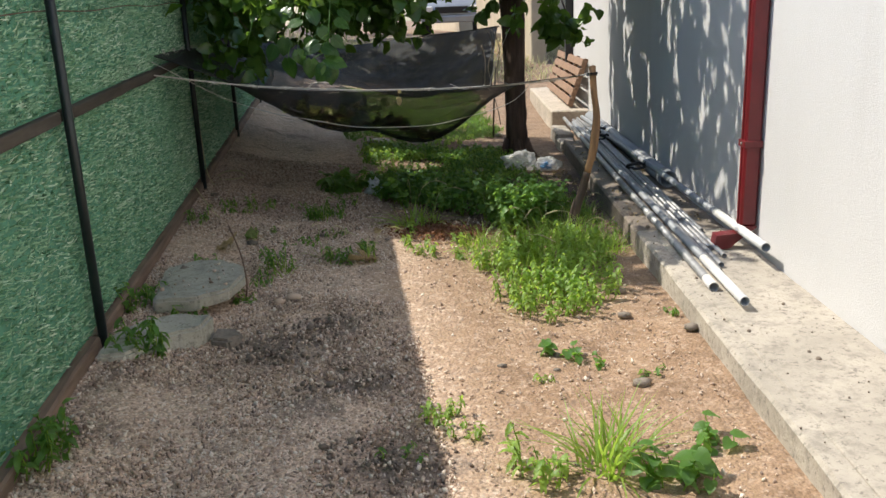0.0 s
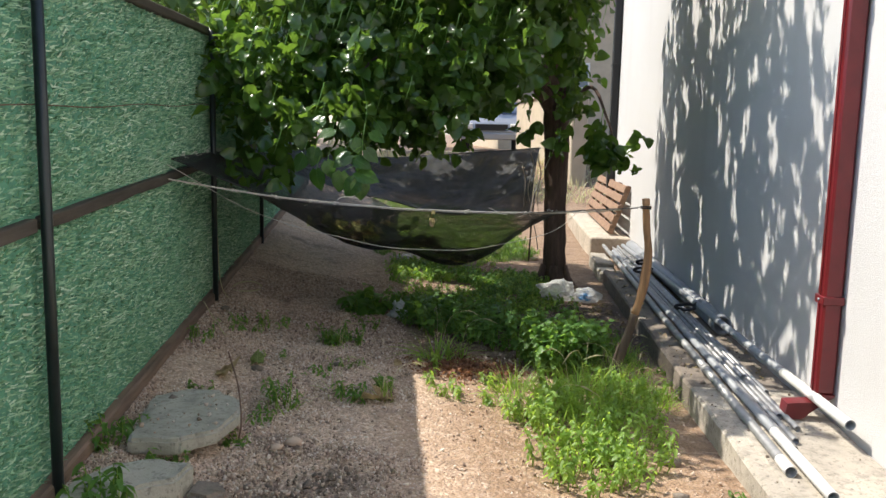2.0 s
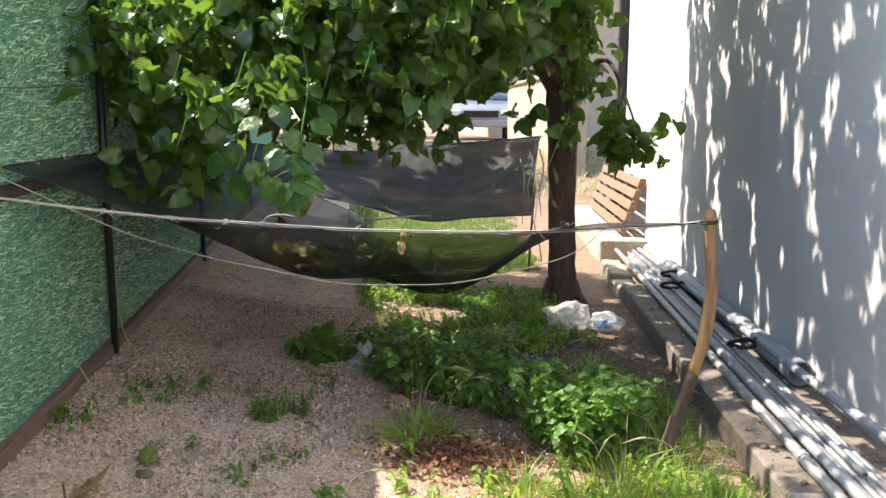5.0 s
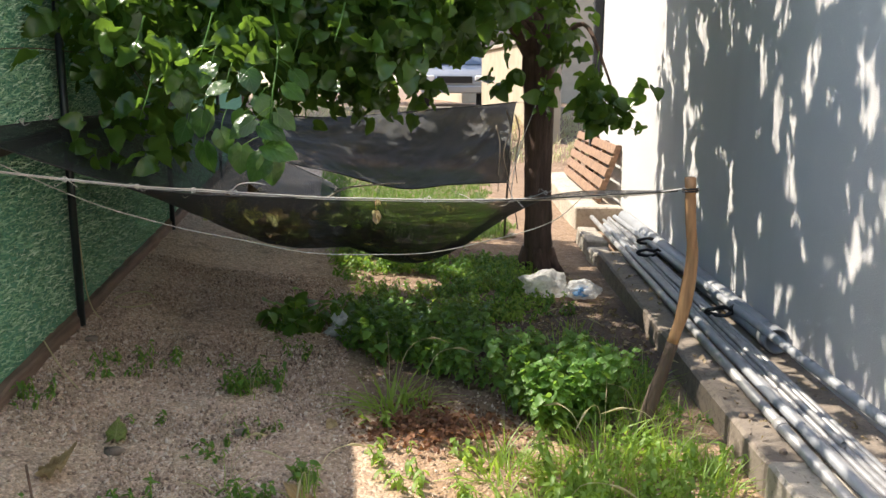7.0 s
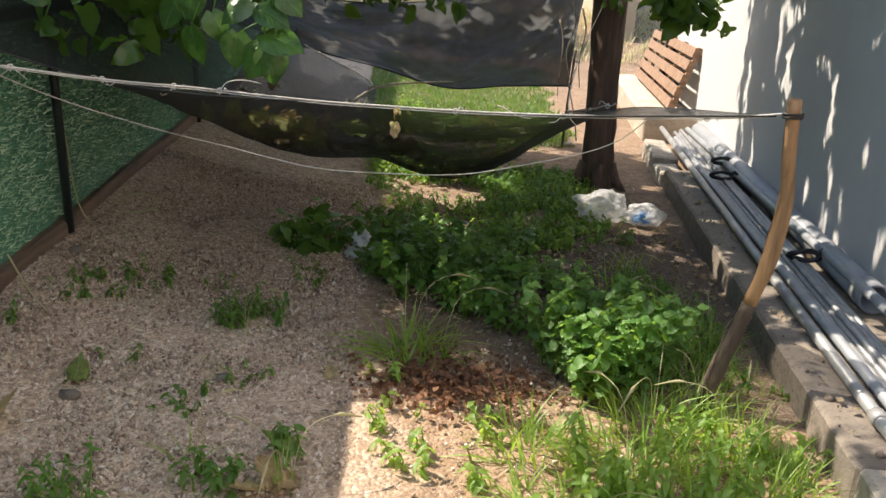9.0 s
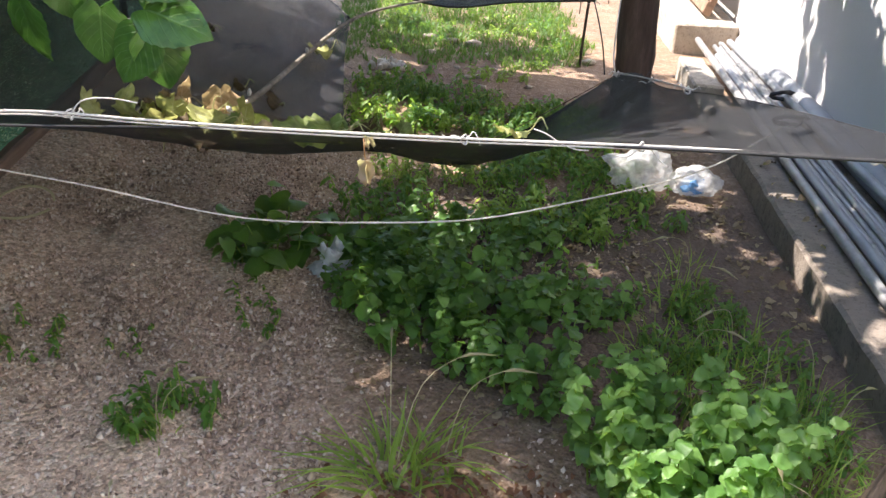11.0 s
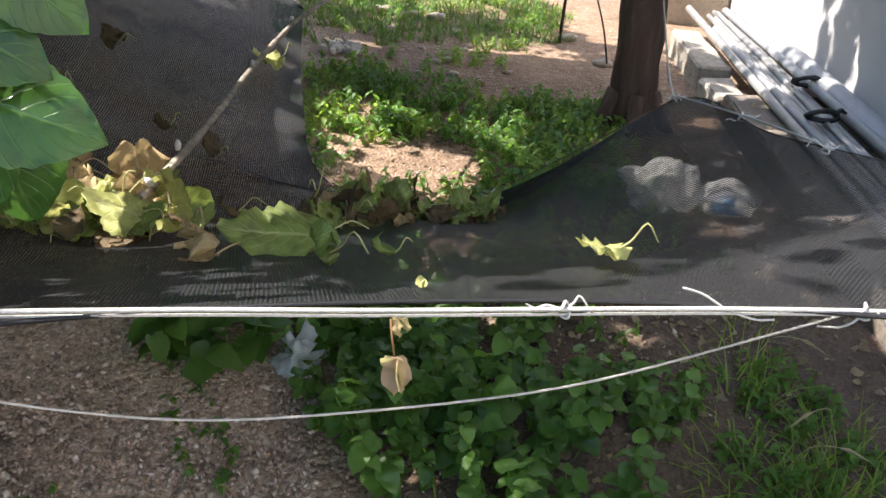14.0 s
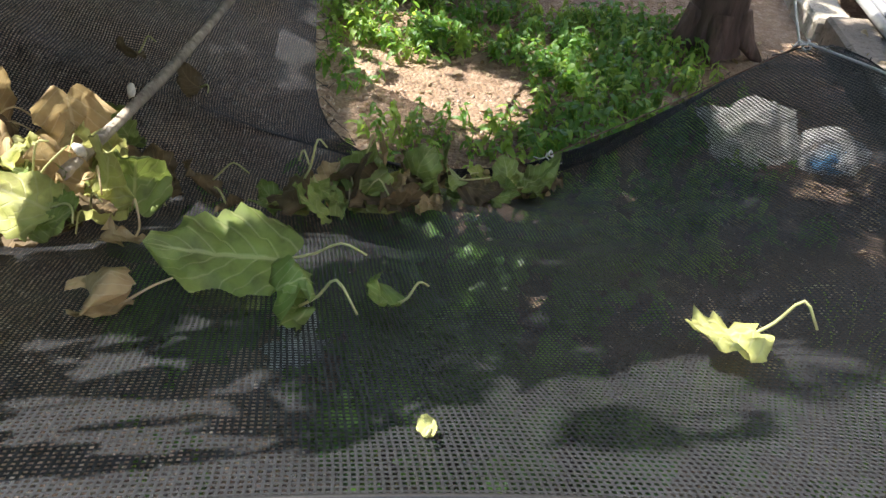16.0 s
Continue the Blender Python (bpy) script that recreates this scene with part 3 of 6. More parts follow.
def build_downpipe():
    pipe = thing("downpipe", "oxblood red square metal downpipe on the house wall", "downpipe", at=HOUSE)
    part("pipe", block((-0.086, 1.250, 0.225), (-0.006, 1.328, 4.7), 0.010), M_RED, pipe)
    bm = bmesh.new()
    ring = []
    for k in range(7):
        a = min(k, 5) / 5 * math.radians(84)
        cx, cz = -0.046 - 0.10 * (1 - math.cos(a)) - 0.07 * (k == 6), 0.225 - 0.075 * math.sin(a) - 0.006 * (k == 6)
        px, pz = math.cos(a), math.sin(a)
        ring.append([bm.verts.new((cx + s * 0.042 * px, 1.289 + w * 0.041, cz + s * 0.046 * pz * 0.8)) for s, w in ((-1, -1), (1, -1), (1, 1), (-1, 1))])
    for p, q in zip(ring, ring[1:]):
        for s in range(4):
            bm.faces.new((p[s], p[(s + 1) % 4], q[(s + 1) % 4], q[s]))
    bm.faces.new(ring[0]), bm.faces.new(ring[-1][::-1])
    bmesh.ops.recalc_face_normals(bm, faces=bm.faces)
    part("shoe", bm, M_RED, pipe)
    for z in (0.62, 1.90, 3.4):
        part("bracket", block((-0.092, 1.240, z), (-0.003, 1.338, z + 0.035), 0.002), M_RED, pipe)
        part("screw", block((-0.098, 1.282, z + 0.012), (-0.091, 1.294, z + 0.024), 0.002), M_PIPE, pipe)
    part("seam", block((-0.0905, 1.286, 0.22), (-0.0860, 1.292, 4.6), 0.001), M_RED, pipe)
    far = thing("corner_pipe", "dark downpipe at the far corner of the house", "downpipe", at=HOUSE)
    part("pipe", block((-0.10, 8.62, 0.3), (-0.004, 8.74, 4.7), 0.01), M_BLACK, far)
    for z in (0.9, 2.2, 3.5):
        part("bracket", block((-0.106, 8.61, z), (-0.002, 8.75, z + 0.03), 0.002), M_BLACK, far)


build_downpipe()


# ---- fence clad with artificial hedge ----
FX, SLOPE = -0.76, 0.032


def fz(y):
    return SLOPE * (y - 5.43)


def slanted(y0, y1, x0, x1, z0, z1, bevel=0.004, rough=0.0, cuts=0):
    bm = block((x0, y0, z0), (x1, y1, z1), bevel, rough, cuts)
    for v in bm.verts:
        v.co.z += fz(v.co.y)
    return bm


def build_fence():
    fence = thing("fence", "tall metal fence clad in green artificial hedge", "fence")
    posts = [-2.7, 0.01, 2.72, 5.43, 8.14, 10.40, 13.1, 15.8]
    for a, b in zip(posts, posts[1:]):
        panel = part("hedge_panel", slanted(a, b, FX - 0.03, FX, 0.155, 1.80, 0.0), M_BACKING, fence)
        if b > 2.5 and a < 13:
            n = int((b - a) * 1.7 * (7600 if 2.7 < b < 10.5 else 2600))
            y, z = rng.uniform(a, b, n), rng.uniform(0.19, 1.82, n)
            z = np.where(abs(z - 1.003) < 0.028, z + 0.06, z)
            p = np.stack([np.full(n, FX + 0.001), y, z + SLOPE * (y - 5.43)], -1)
            turns = euler_turns(rng.uniform(-1.6, 1.6, n), np.pi / 2 - rng.uniform(-0.2, 1.35, n), rng.uniform(-1.2, 1.2, n))
            v, f = scatter(blade_shape(0.8, 0.13, 2), p, turns, rng.uniform(0.011, 0.030, n))
            v[:, 0] = np.clip(v[:, 0], FX - 0.02, None)
            ob = link_mesh("hedge_turf", tri_mesh("hedge_turf", v, f), M_BLADE, panel)
            ob["kind"] = "stuff"
    for y in posts:
        tube("post", [(FX + 0.045, y, 0.06 + fz(y)), (FX + 0.045, y, 0.9 + fz(y)), (FX + 0.045, y, 1.84 + fz(y))], 0.018, M_POST, fence, "", 12)
    for a, b in zip(posts, posts[1:]):
        part("rail", slanted(a + 0.03, b - 0.03, FX - 0.005, FX + 0.030, 0.980, 1.024, 0.004, 0.006, 12), M_RAIL, fence, "dark brown middle rail")
        part("top_rail", slanted(a, b, FX - 0.045, FX + 0.03, 1.785, 1.832, 0.006, 0.004, 8), M_RAIL, fence, "weathered top rail")
        part("bottom_beam", slanted(a, b, FX - 0.04, FX + 0.040, 0.090, 0.178, 0.008, 0.012, 16), M_BEAM, fence, "brown timber bottom beam")
        y = np.linspace(a, b, 14)
        tube("seam_wire", np.stack([np.full(14, FX + 0.028), y, 1.36 + SLOPE * (y - 5.43) + 0.006 * np.sin(y * 5)], -1), 0.0022, M_WIRE, fence, "thin wire tying the hedge mats", 4)


build_fence()


# ---- steel and plastic tubes stacked on the ledge ----
def build_tubes():
    pipes = [  # near u, v, z; far u, v, z; radius; material; white tip
        (-0.392, 0.62, 0.125, -0.335, 6.75, 0.125, 0.021, M_PIPE, 0.12),
        (-0.345, 0.36, 0.150, -0.290, 6.30, 0.128, 0.019, M_PIPE_WHITE, 0.62),
        (-0.298, 0.86, 0.122, -0.250, 6.60, 0.122, 0.0140, M_PIPE, 0.0),
        (-0.264, 0.95, 0.122, -0.220, 6.55, 0.122, 0.0140, M_PIPE, 0.0),
        (-0.233, 1.25, 0.121, -0.192, 6.70, 0.121, 0.0130, M_PIPE, 0.0),
        (-0.205, 1.10, 0.121, -0.166, 6.45, 0.121, 0.0130, M_PIPE, 0.0),
        (-0.179, 1.60, 0.120, -0.141, 6.50, 0.120, 0.0120, M_PIPE, 0.0),
        (-0.250, 1.75, 0.146, -0.206, 6.58, 0.146, 0.0120, M_PIPE, 0.0),
        (-0.080, 0.90, 0.215, -0.150, 6.62, 0.150, 0.0210, M_PIPE_WHITE, 0.75),
    ]
    for i, (u0, v0, z0, u1, v1, z1, r, m, tip) in enumerate(pipes):
        a, b = Vector((u0, v0, z0)), Vector((u1, v1, z1))
        d = b - a
        turn = HOUSE @ Matrix.Translation(a) @ d.to_track_quat("Y", "Z").to_matrix().to_4x4()
        t = thing("tube", "long white-tipped tube lying on the ledge" if tip else "long galvanised steel tube lying on the ledge", "tube", "stack of tubes", at=turn)
        part("shaft", ring_tube(d.length, r, r - 0.0025), M_PIPE_GREY if tip > 0.5 else M_PIPE, t, "", True)
        if tip:
            part("tip", ring_tube(tip, r + 0.0012, r + 0.0002), M_PIPE_WHITE, t, "white painted end", True)
        if i in (0, 2, 5):
            sl = part("collar", ring_tube(0.05, r + 0.004, r + 0.0005), M_PIPE, t, "", True)
            sl.location = (0, 1.3 + 0.7 * i, 0)
    big = thing("duct_pipe", "thick grey plastic pipe lying against the wall", "pipe", "stack of tubes", at=HOUSE @ pose(-0.066, 2.85, 0.157))
    part("shaft", ring_tube(3.75, 0.055, 0.051, 24), M_PIPE_GREY, big, "", True)
    part("socket", ring_tube(0.11, 0.060, 0.0552, 24), M_PIPE_GREY, big, "", True)
    for u, v, z, r, s in ((-0.155, 5.25, 0.18, 0.05, 0.0), (-0.245, 4.83, 0.175, 0.05, 0.02), (-0.20, 3.3, 0.175, 0.05, 0.0)):
        band = thing("strap", "black tape strap round the bundled tubes", "strap", "tape straps")
        pts = [(u + r * 1.3 * math.cos(a), v + 0.012 * math.sin(2 * a), z + 0.4 * r * math.sin(a)) for a in np.linspace(0, 2 * math.pi, 18)]
        ob = tube("loop", pts, 0.012, M_BLACK, band, "", 6, 0.25)
        tail = tube("tail", [(u + r, v, z + 0.01), (u + r + 0.03, v + 0.02, z + 0.02), (u + r + 0.06, v + 0.01, z + 0.005)], [0.011, 0.012, 0.006], M_BLACK, band, "", 6, 0.3)
        band.matrix_world = HOUSE


build_tubes()


# ---- the mulberry tree ----
def mulberry():
    tree = thing("mulberry_tree", "mulberry tree with a dark trunk and glossy heart-shaped leaves", "tree")
    base = np.array([1.93, 10.1, gz(1.93, 10.1) - 0.06])
    path = catmull([base, base + (0.0, 0, 0.12), base + (-0.01, 0, 0.5), base + (-0.02, 0, 1.0), base + (-0.04, -0.03, 1.5), base + (-0.05, -0.05, 1.75)], 22)
    radii = np.interp(np.linspace(0, 1, 22), [0, 0.05, 0.12, 0.3, 0.6, 0.85, 1], [0.165, 0.145, 0.115, 0.100, 0.098, 0.12, 0.15])
    trunk = tube("trunk", path, radii, M_BARK, tree, "rough dark brown bark", 16, 0.07)
    for k in range(5):
        a = 0.7 + k * 1.25
        tube("root", [base + (0.08 * math.cos(a), 0.08 * math.sin(a), 0.22), base + (0.13 * math.cos(a), 0.13 * math.sin(a), 0.11), base + (0.21 * math.cos(a), 0.21 * math.sin(a), 0.03)], [0.045, 0.034, 0.012], M_BARK, tree, "", 7, 0.1)
    top = path[-1]
    limbs = [
        [top, top + (-0.45, -0.5, 0.35), (0.8, 9.0, 2.4), (0.2, 8.4, 2.5), (-0.2, 8.0, 2.1)],
        [top + (-0.05, -0.02, -0.12), (1.45, 9.7, 1.95), (0.9, 9.2, 1.95), (0.45, 8.7, 1.85), (0.28, 8.3, 1.75), (0.2, 8.05, 1.65)],
        [top, top + (0.15, 0.2, 0.6), (2.2, 10.4, 3.0), (2.0, 10.6, 3.9)],
        [top, top + (-0.1, 0.1, 0.8), (1.4, 10.0, 3.2), (1.0, 9.6, 4.1)],
        [top, (1.5, 10.5, 2.3), (0.9, 10.7, 2.8), (0.2, 10.6, 3.2)],
        [top + (0.02, -0.03, -0.2), (2.12, 9.85, 1.72), (2.22, 9.65, 1.45), (2.30, 9.55, 1.15)],
    ]
    twigs = []
    for w in limbs:
        c = catmull(w, 18)
        twigs.append(c)
        tube("limb", c, np.linspace(0.022 if w is limbs[-1] else 0.075 if len(w) > 4 or w is limbs[2] else 0.06, 0.004 if w is limbs[-1] else 0.010, 18), M_BARK, tree, "", 8, 0.06)
    # leaf clumps: centre, half sizes, number; unseen high ones added to shade what lies below
    lobes = [
        ((-0.30, 7.35, 3.25), (0.40, 0.36, 0.5), 260),
        ((1.2, 9.9, 1.98), (0.5, 0.5, 0.22), 260),
        ((-0.40, 11.6, 2.85), (0.65, 1.2, 0.75), 1200),
        ((0.1, 11.3, 3.2), (0.7, 0.9, 0.6), 700),
        ((-0.55, 12.6, 2.9), (0.6, 0.8, 0.8), 420),
        ((-0.55, 8.15, 1.62), (0.16, 0.45, 0.45), 170),
        ((0.12, 8.55, 1.72), (0.78, 0.72, 0.62), 900),
        ((-0.35, 8.75, 2.05), (0.55, 0.95, 0.75), 520),
        ((-0.10, 7.88, 1.45), (0.30, 0.34, 0.36), 170),
        ((1.10, 7.75, 3.25), (0.62, 0.75, 0.75), 620),
        ((0.75, 8.15, 4.2), (0.85, 0.9, 0.7), 620),
        ((1.35, 8.3, 3.1), (0.6, 0.7, 0.7), 420),
        ((1.3, 8.9, 3.9), (0.95, 1.1, 0.8), 700),
        ((0.55, 8.7, 2.3), (0.95, 1.1, 0.8), 850),
        ((0.9, 9.6, 3.1), (1.35, 1.35, 1.0), 1300),
        ((0.75, 9.3, 1.75), (0.55, 0.6, 0.38), 330),
        ((1.32, 9.3, 2.40), (0.50, 0.85, 0.65), 600),
        ((2.02, 10.08, 2.30), (0.14, 0.30, 0.50), 230),
        ((2.24, 9.60, 1.20), (0.22, 0.16, 0.10), 60),
        ((2.0, 9.62, 1.48), (0.30, 0.25, 0.17), 75),
        ((1.3, 10.35, 3.6), (1.1, 0.85, 0.95), 700),
        ((0.3, 10.4, 2.5), (0.8, 0.9, 0.9), 560),
        ((-0.5, 9.9, 2.1), (0.5, 0.8, 0.7), 480),
        ((-0.85, 10.2, 3.0), (0.65, 1.3, 0.85), 800),
        ((-0.55, 9.0, 3.3), (0.5, 0.9, 0.6), 450),
    ]
    # gaps cut in the crown along the sun, to light chosen spots below
    gaps = [((0.15, 8.10, 0.62), 0.21), ((0.95, 7.48, 0.86), 0.15), ((1.45, 7.42, 0.9), 0.24), ((0.5, 7.45, 0.86), 0.09), ((1.2, 11.3, 0.7), 0.30), ((0.6, 12.4, 0.95), 0.28), ((0.85, 9.6, 0.03), 0.28), ((0.7, 10.2, 0.05), 0.22), ((1.25, 7.3, 0.2), 0.20), ((0.85, 7.85, 0.2), 0.10), ((1.7, 7.3, 0.1), 0.2), ((1.3, 10.0, 0.05), 0.14), ((1.85, 9.28, 0.1), 0.22), ((0.15, 7.55, 0.98), 0.06), ((0.0, 7.75, 1.45), 0.16), ((0.2, 8.0, 1.75), 0.18), ((-0.25, 7.95, 1.75), 0.16), ((0.5, 8.1, 1.9), 0.12), ((1.6, 8.9, 0.0), 0.05), ((2.0, 7.6, 0.1), 0.06), ((2.1, 8.3, 0.1), 0.06)]
    ray = np.array(SUN_TRAVEL) / SUN_TRAVEL.length
    across = np.cross(ray, (0, 0, 1.0))
    across /= np.linalg.norm(across)
    along = np.cross(across, ray)
    to_wall = HOUSE.inverted()

    def airy(p):
        """Small holes cut along the sun; zones set how lit things below are."""
        a, b = float(p @ across), float(p @ along)
        x, y = (p + ray * ((0.6 - p[2]) / ray[2]))[:2]
        sparse, fine = 0.13, 1.0
        if (0.2 < x < 1.7 and 7.66 < y < 8.45) or (x < 0.36 and 8.3 < y < 9.4):
            sparse = 0.46
        elif 0.0 < x < 1.3 and y > 11.5:
            sparse = 0.05
        elif 0.5 < x < 1.8 and 10.2 < y <= 11.5:
            sparse = 0.28
        elif 0.3 < x < 1.7 and 7.30 < y < 7.66:
            sparse = 0.02
        else:
            w, r = to_wall @ Vector(p), to_wall.to_3x3() @ Vector(ray)
            w = w - r * (w.x / r.x)
            if 0.1 < w.z < 3.0 and 0.8 < w.y < 3.6:
                sparse, fine = 0.06, 1.5
        return noise.noise(Vector((a * 5.4 * fine, b * 5.4 * fine, 3.7))) + 0.6 * noise.noise(Vector((a * 11.0 * fine, b * 11.0 * fine, 8.1))) > sparse

    def in_gap(p):
        for g, r in gaps:
            d = p - np.array(g)
            if d @ ray < -0.12 and np.linalg.norm(d - ray * (d @ ray)) < r:
                return True
        return False

    pairs, stems = [], []
    shapes = [heart_leaf(f, d, w) for f, d, w in ((0.28, 0.30, 0.04), (0.15, 0.5, 0.06), (0.42, 0.15, 0.03), (0.05, 0.7, 0.05))]
    toothed = [heart_leaf(f, d, w, 0.028) for f, d, w in ((0.34, 0.35, 0.06), (0.18, 0.6, 0.08), (0.5, 0.2, 0.05), (0.08, 0.8, 0.07))]
    for (c, h, n) in lobes:
        # high boughs: smaller leaves for finer sun flecks on the wall; low front ones: teeth
        high, front = c[2] > 3.0 and c[1] < 9.0, c[1] < 9.5 and c[2] < 2.6
        kinds = toothed if front else shapes
        small, large = (0.040, 0.082) if high else (0.050, 0.118)
        # boughs first, then sprigs bunched along them, so that gaps stay between
        n_bough = max(2, int(n * (2.6 if high else 2.0 if c[2] > 2.2 else 1.25)) // 24)
        d = rng.normal(size=(n_bough, 3))
        d /= np.linalg.norm(d, axis=1)[:, None]
        bough = np.array(c) + d * np.array(h) * rng.uniform(0.3, 1.0, n_bough)[:, None] ** 0.55
        sprig = np.repeat(bough, 6, 0) + rng.normal(0, 1, (n_bough * 6, 3)) * np.minimum(0.11, 0.5 * np.array(h))
        sprig = sprig[sprig[:, 0] > -0.70 - 0.4 * (sprig[:, 2] > 2.0)]
        for s in sprig:
            k = 7
            out = s - np.array(c)
            yaw0 = math.atan2(out[1], out[0]) - math.pi / 2
            drop = np.sort(rng.uniform(0, min(0.30, h[2]), k))
            p = s + np.stack([rng.normal(0, 0.055, k), rng.normal(0, 0.055, k), -drop], -1)
            p = p[(p[:, 2] > 1.60 - 0.185 * (p[:, 1] - 6.2)) | ((p[:, 0] < -0.25) & (p[:, 2] > 0.95)) | (c[2] < 1.2)]
            way = p[:, 1] - 4.27
            p = p[~((p[:, 0] > 0.456 + 0.118 * way) & (p[:, 0] < 0.456 + 0.178 * way) & (p[:, 1] > 8.2) & (p[:, 2] < 1.33 + 0.028 * way))]
            p = p[[not (in_gap(q + (0, 0, -0.04)) or airy(q)) or rng.random() < 0.03 for q in p]] if len(p) else p
            k = len(p)
            if not k:
                continue
            turns = euler_turns(rng.normal(-0.6, 0.7, k), rng.normal(0, 0.75, k), yaw0 + rng.normal(0, 1.3, k))
            pairs.append(scatter(kinds[rng.integers(4)], p, turns, rng.uniform(small, large, k)))
            if rng.random() < 0.25:
                stems.append(sweep([s + (0.03, 0.04, 0.08), s + (0.01, 0.01, 0.0), s + (-0.02, -0.01, -0.09)], [0.004, 0.003, 0.0015], 4, False))
    ob = link_mesh("crown", tri_mesh("crown", *merge(pairs)), M_LEAF, tree, "dense glossy green leaves", True)
    ob["kind"] = "stuff"
    ob = link_mesh("twig_mass", tri_mesh("twig_mass", *merge(stems)), M_WEED, tree, "", True)
    ob["kind"] = "stuff"
    # the sprig that hangs over the cloth: large leaves told apart one by one
    way = [(0.2, 8.05, 1.65), (0.24, 7.75, 1.45), (0.22, 7.60, 1.25), (0.212, 7.58, 1.10), (0.215, 7.575, 1.01)]
    sprig = tube("hanging_sprig", catmull(way, 14), np.linspace(0.004, 0.002, 14), M_WEED, tree, "", 6)
    leaves = [  # stalk end, way to the tip, way that the face looks, length
        ((0.19, 7.55, 1.075), (0.95, -0.15, -0.28), (0.10, -0.72, 0.68), 0.138), ((0.19, 7.56, 1.035), (-0.55, -0.15, -0.80), (-0.10, -0.85, 0.50), 0.125),
        ((0.205, 7.56, 1.035), (0.10, 0.0, -1.0), (0.20, -0.95, 0.10), 0.125), ((0.175, 7.56, 1.15), (0.75, -0.20, -0.30), (0.10, -0.70, 0.70), 0.115),
        ((0.10, 7.58, 1.07), (-0.10, 0.0, -1.0), (0.10, -1.0, 0.20), 0.115), ((-0.04, 7.56, 1.08), (0.10, 0.0, -1.0), (-0.60, -0.80, 0.10), 0.125),
        ((0.215, 7.57, 1.07), (-0.30, -0.20, 0.50), (0.0, -0.80, 0.60), 0.045), ((0.15, 7.56, 1.17), (-0.80, -0.20, -0.40), (-0.20, -0.70, 0.70), 0.12),
        ((0.24, 7.58, 1.20), (0.60, 0.0, -0.60), (0.20, -0.80, 0.50), 0.12), ((0.11, 7.62, 1.20), (-0.30, 0.0, -0.90), (0.0, -0.90, 0.40), 0.12),
        ((-0.05, 7.65, 1.20), (-0.20, 0.0, -1.0), (0.0, -1.0, 0.20), 0.13), ((0.02, 7.60, 1.13), (0.30, -0.10, -0.90), (0.20, -0.90, 0.30), 0.12),
        ((-0.12, 7.70, 1.16), (-0.40, -0.10, -0.90), (-0.30, -0.90, 0.30), 0.13), ((0.17, 7.60, 1.26), (0.30, -0.20, -0.50), (0.0, -0.60, 0.80), 0.12),
        ((0.05, 7.60, 1.31), (-0.50, -0.30, -0.30), (0.0, -0.50, 0.85), 0.12), ((-0.15, 7.75, 1.28), (0.20, -0.20, -0.80), (0.10, -0.80, 0.60), 0.12),
        ((0.27, 7.66, 1.30), (0.70, -0.20, -0.50), (0.20, -0.70, 0.70), 0.12), ((0.12, 7.70, 1.36), (0.20, -0.40, -0.50), (0.0, -0.60, 0.80), 0.13),
        ((0.30, 7.75, 1.36), (0.50, -0.30, -0.60), (0.30, -0.60, 0.70), 0.12), ((-0.02, 7.72, 1.38), (-0.40, -0.30, -0.60), (-0.20, -0.60, 0.80), 0.13),
    ]
    for k, (at, d, n, s) in enumerate(leaves):
        d, n, at = Vector(d).normalized(), Vector(n), Vector(at)
        x = d.cross(n).normalized()
        turn = np.array([x[:], d[:], x.cross(d)[:]]).T
        s = s * 0.82 if k > 7 else s
        link_mesh("leaf", leaf_mesh("leaf", s, 0.35 + 0.25 * math.sin(3 * k), -0.5, 0.03, 7 * k + 1, turn, at), M_SPRIG, tree, "", True)
        way_z = min(1.6, at.z + 0.05)
        joint = Vector((0.214 + 0.08 * max(0, way_z - 1.2), 7.58 + 0.6 * max(0, way_z - 1.2), way_z)) if at.x > 0.06 else at + Vector((0.02, 0.05, 0.08))
        tube("stalk", catmull([at, at.lerp(joint, 0.5) + Vector((0, -0.004, 0.008)), joint], 6), 0.0016, M_WEED, tree, "", 5)


mulberry()


# ---- shade cloths, ropes and what lies in them ----
def patch(grid, nu, nv):
    """A smooth sheet through a grid of points: corners, triangles and lengths along it."""
    rows = np.array([catmull(r, nu) for r in grid])
    out = np.array([catmull(rows[:, i], nv) for i in range(nu)]).transpose(1, 0, 2)
    uu = np.concatenate([np.zeros((nv, 1)), np.cumsum(np.linalg.norm(np.diff(out, axis=1), axis=2), axis=1)], 1)
    vv = np.concatenate([np.zeros((1, nu)), np.cumsum(np.linalg.norm(np.diff(out, axis=0), axis=2), axis=0)], 0)
    i = np.arange(nu * nv).reshape(nv, nu)
    a, b, c, d = i[:-1, :-1].ravel(), i[:-1, 1:].ravel(), i[1:, 1:].ravel(), i[1:, :-1].ravel()
    tris = np.concatenate([np.stack([a, b, c], -1), np.stack([a, c, d], -1)])
    return out, tris, np.stack([uu, vv], -1)


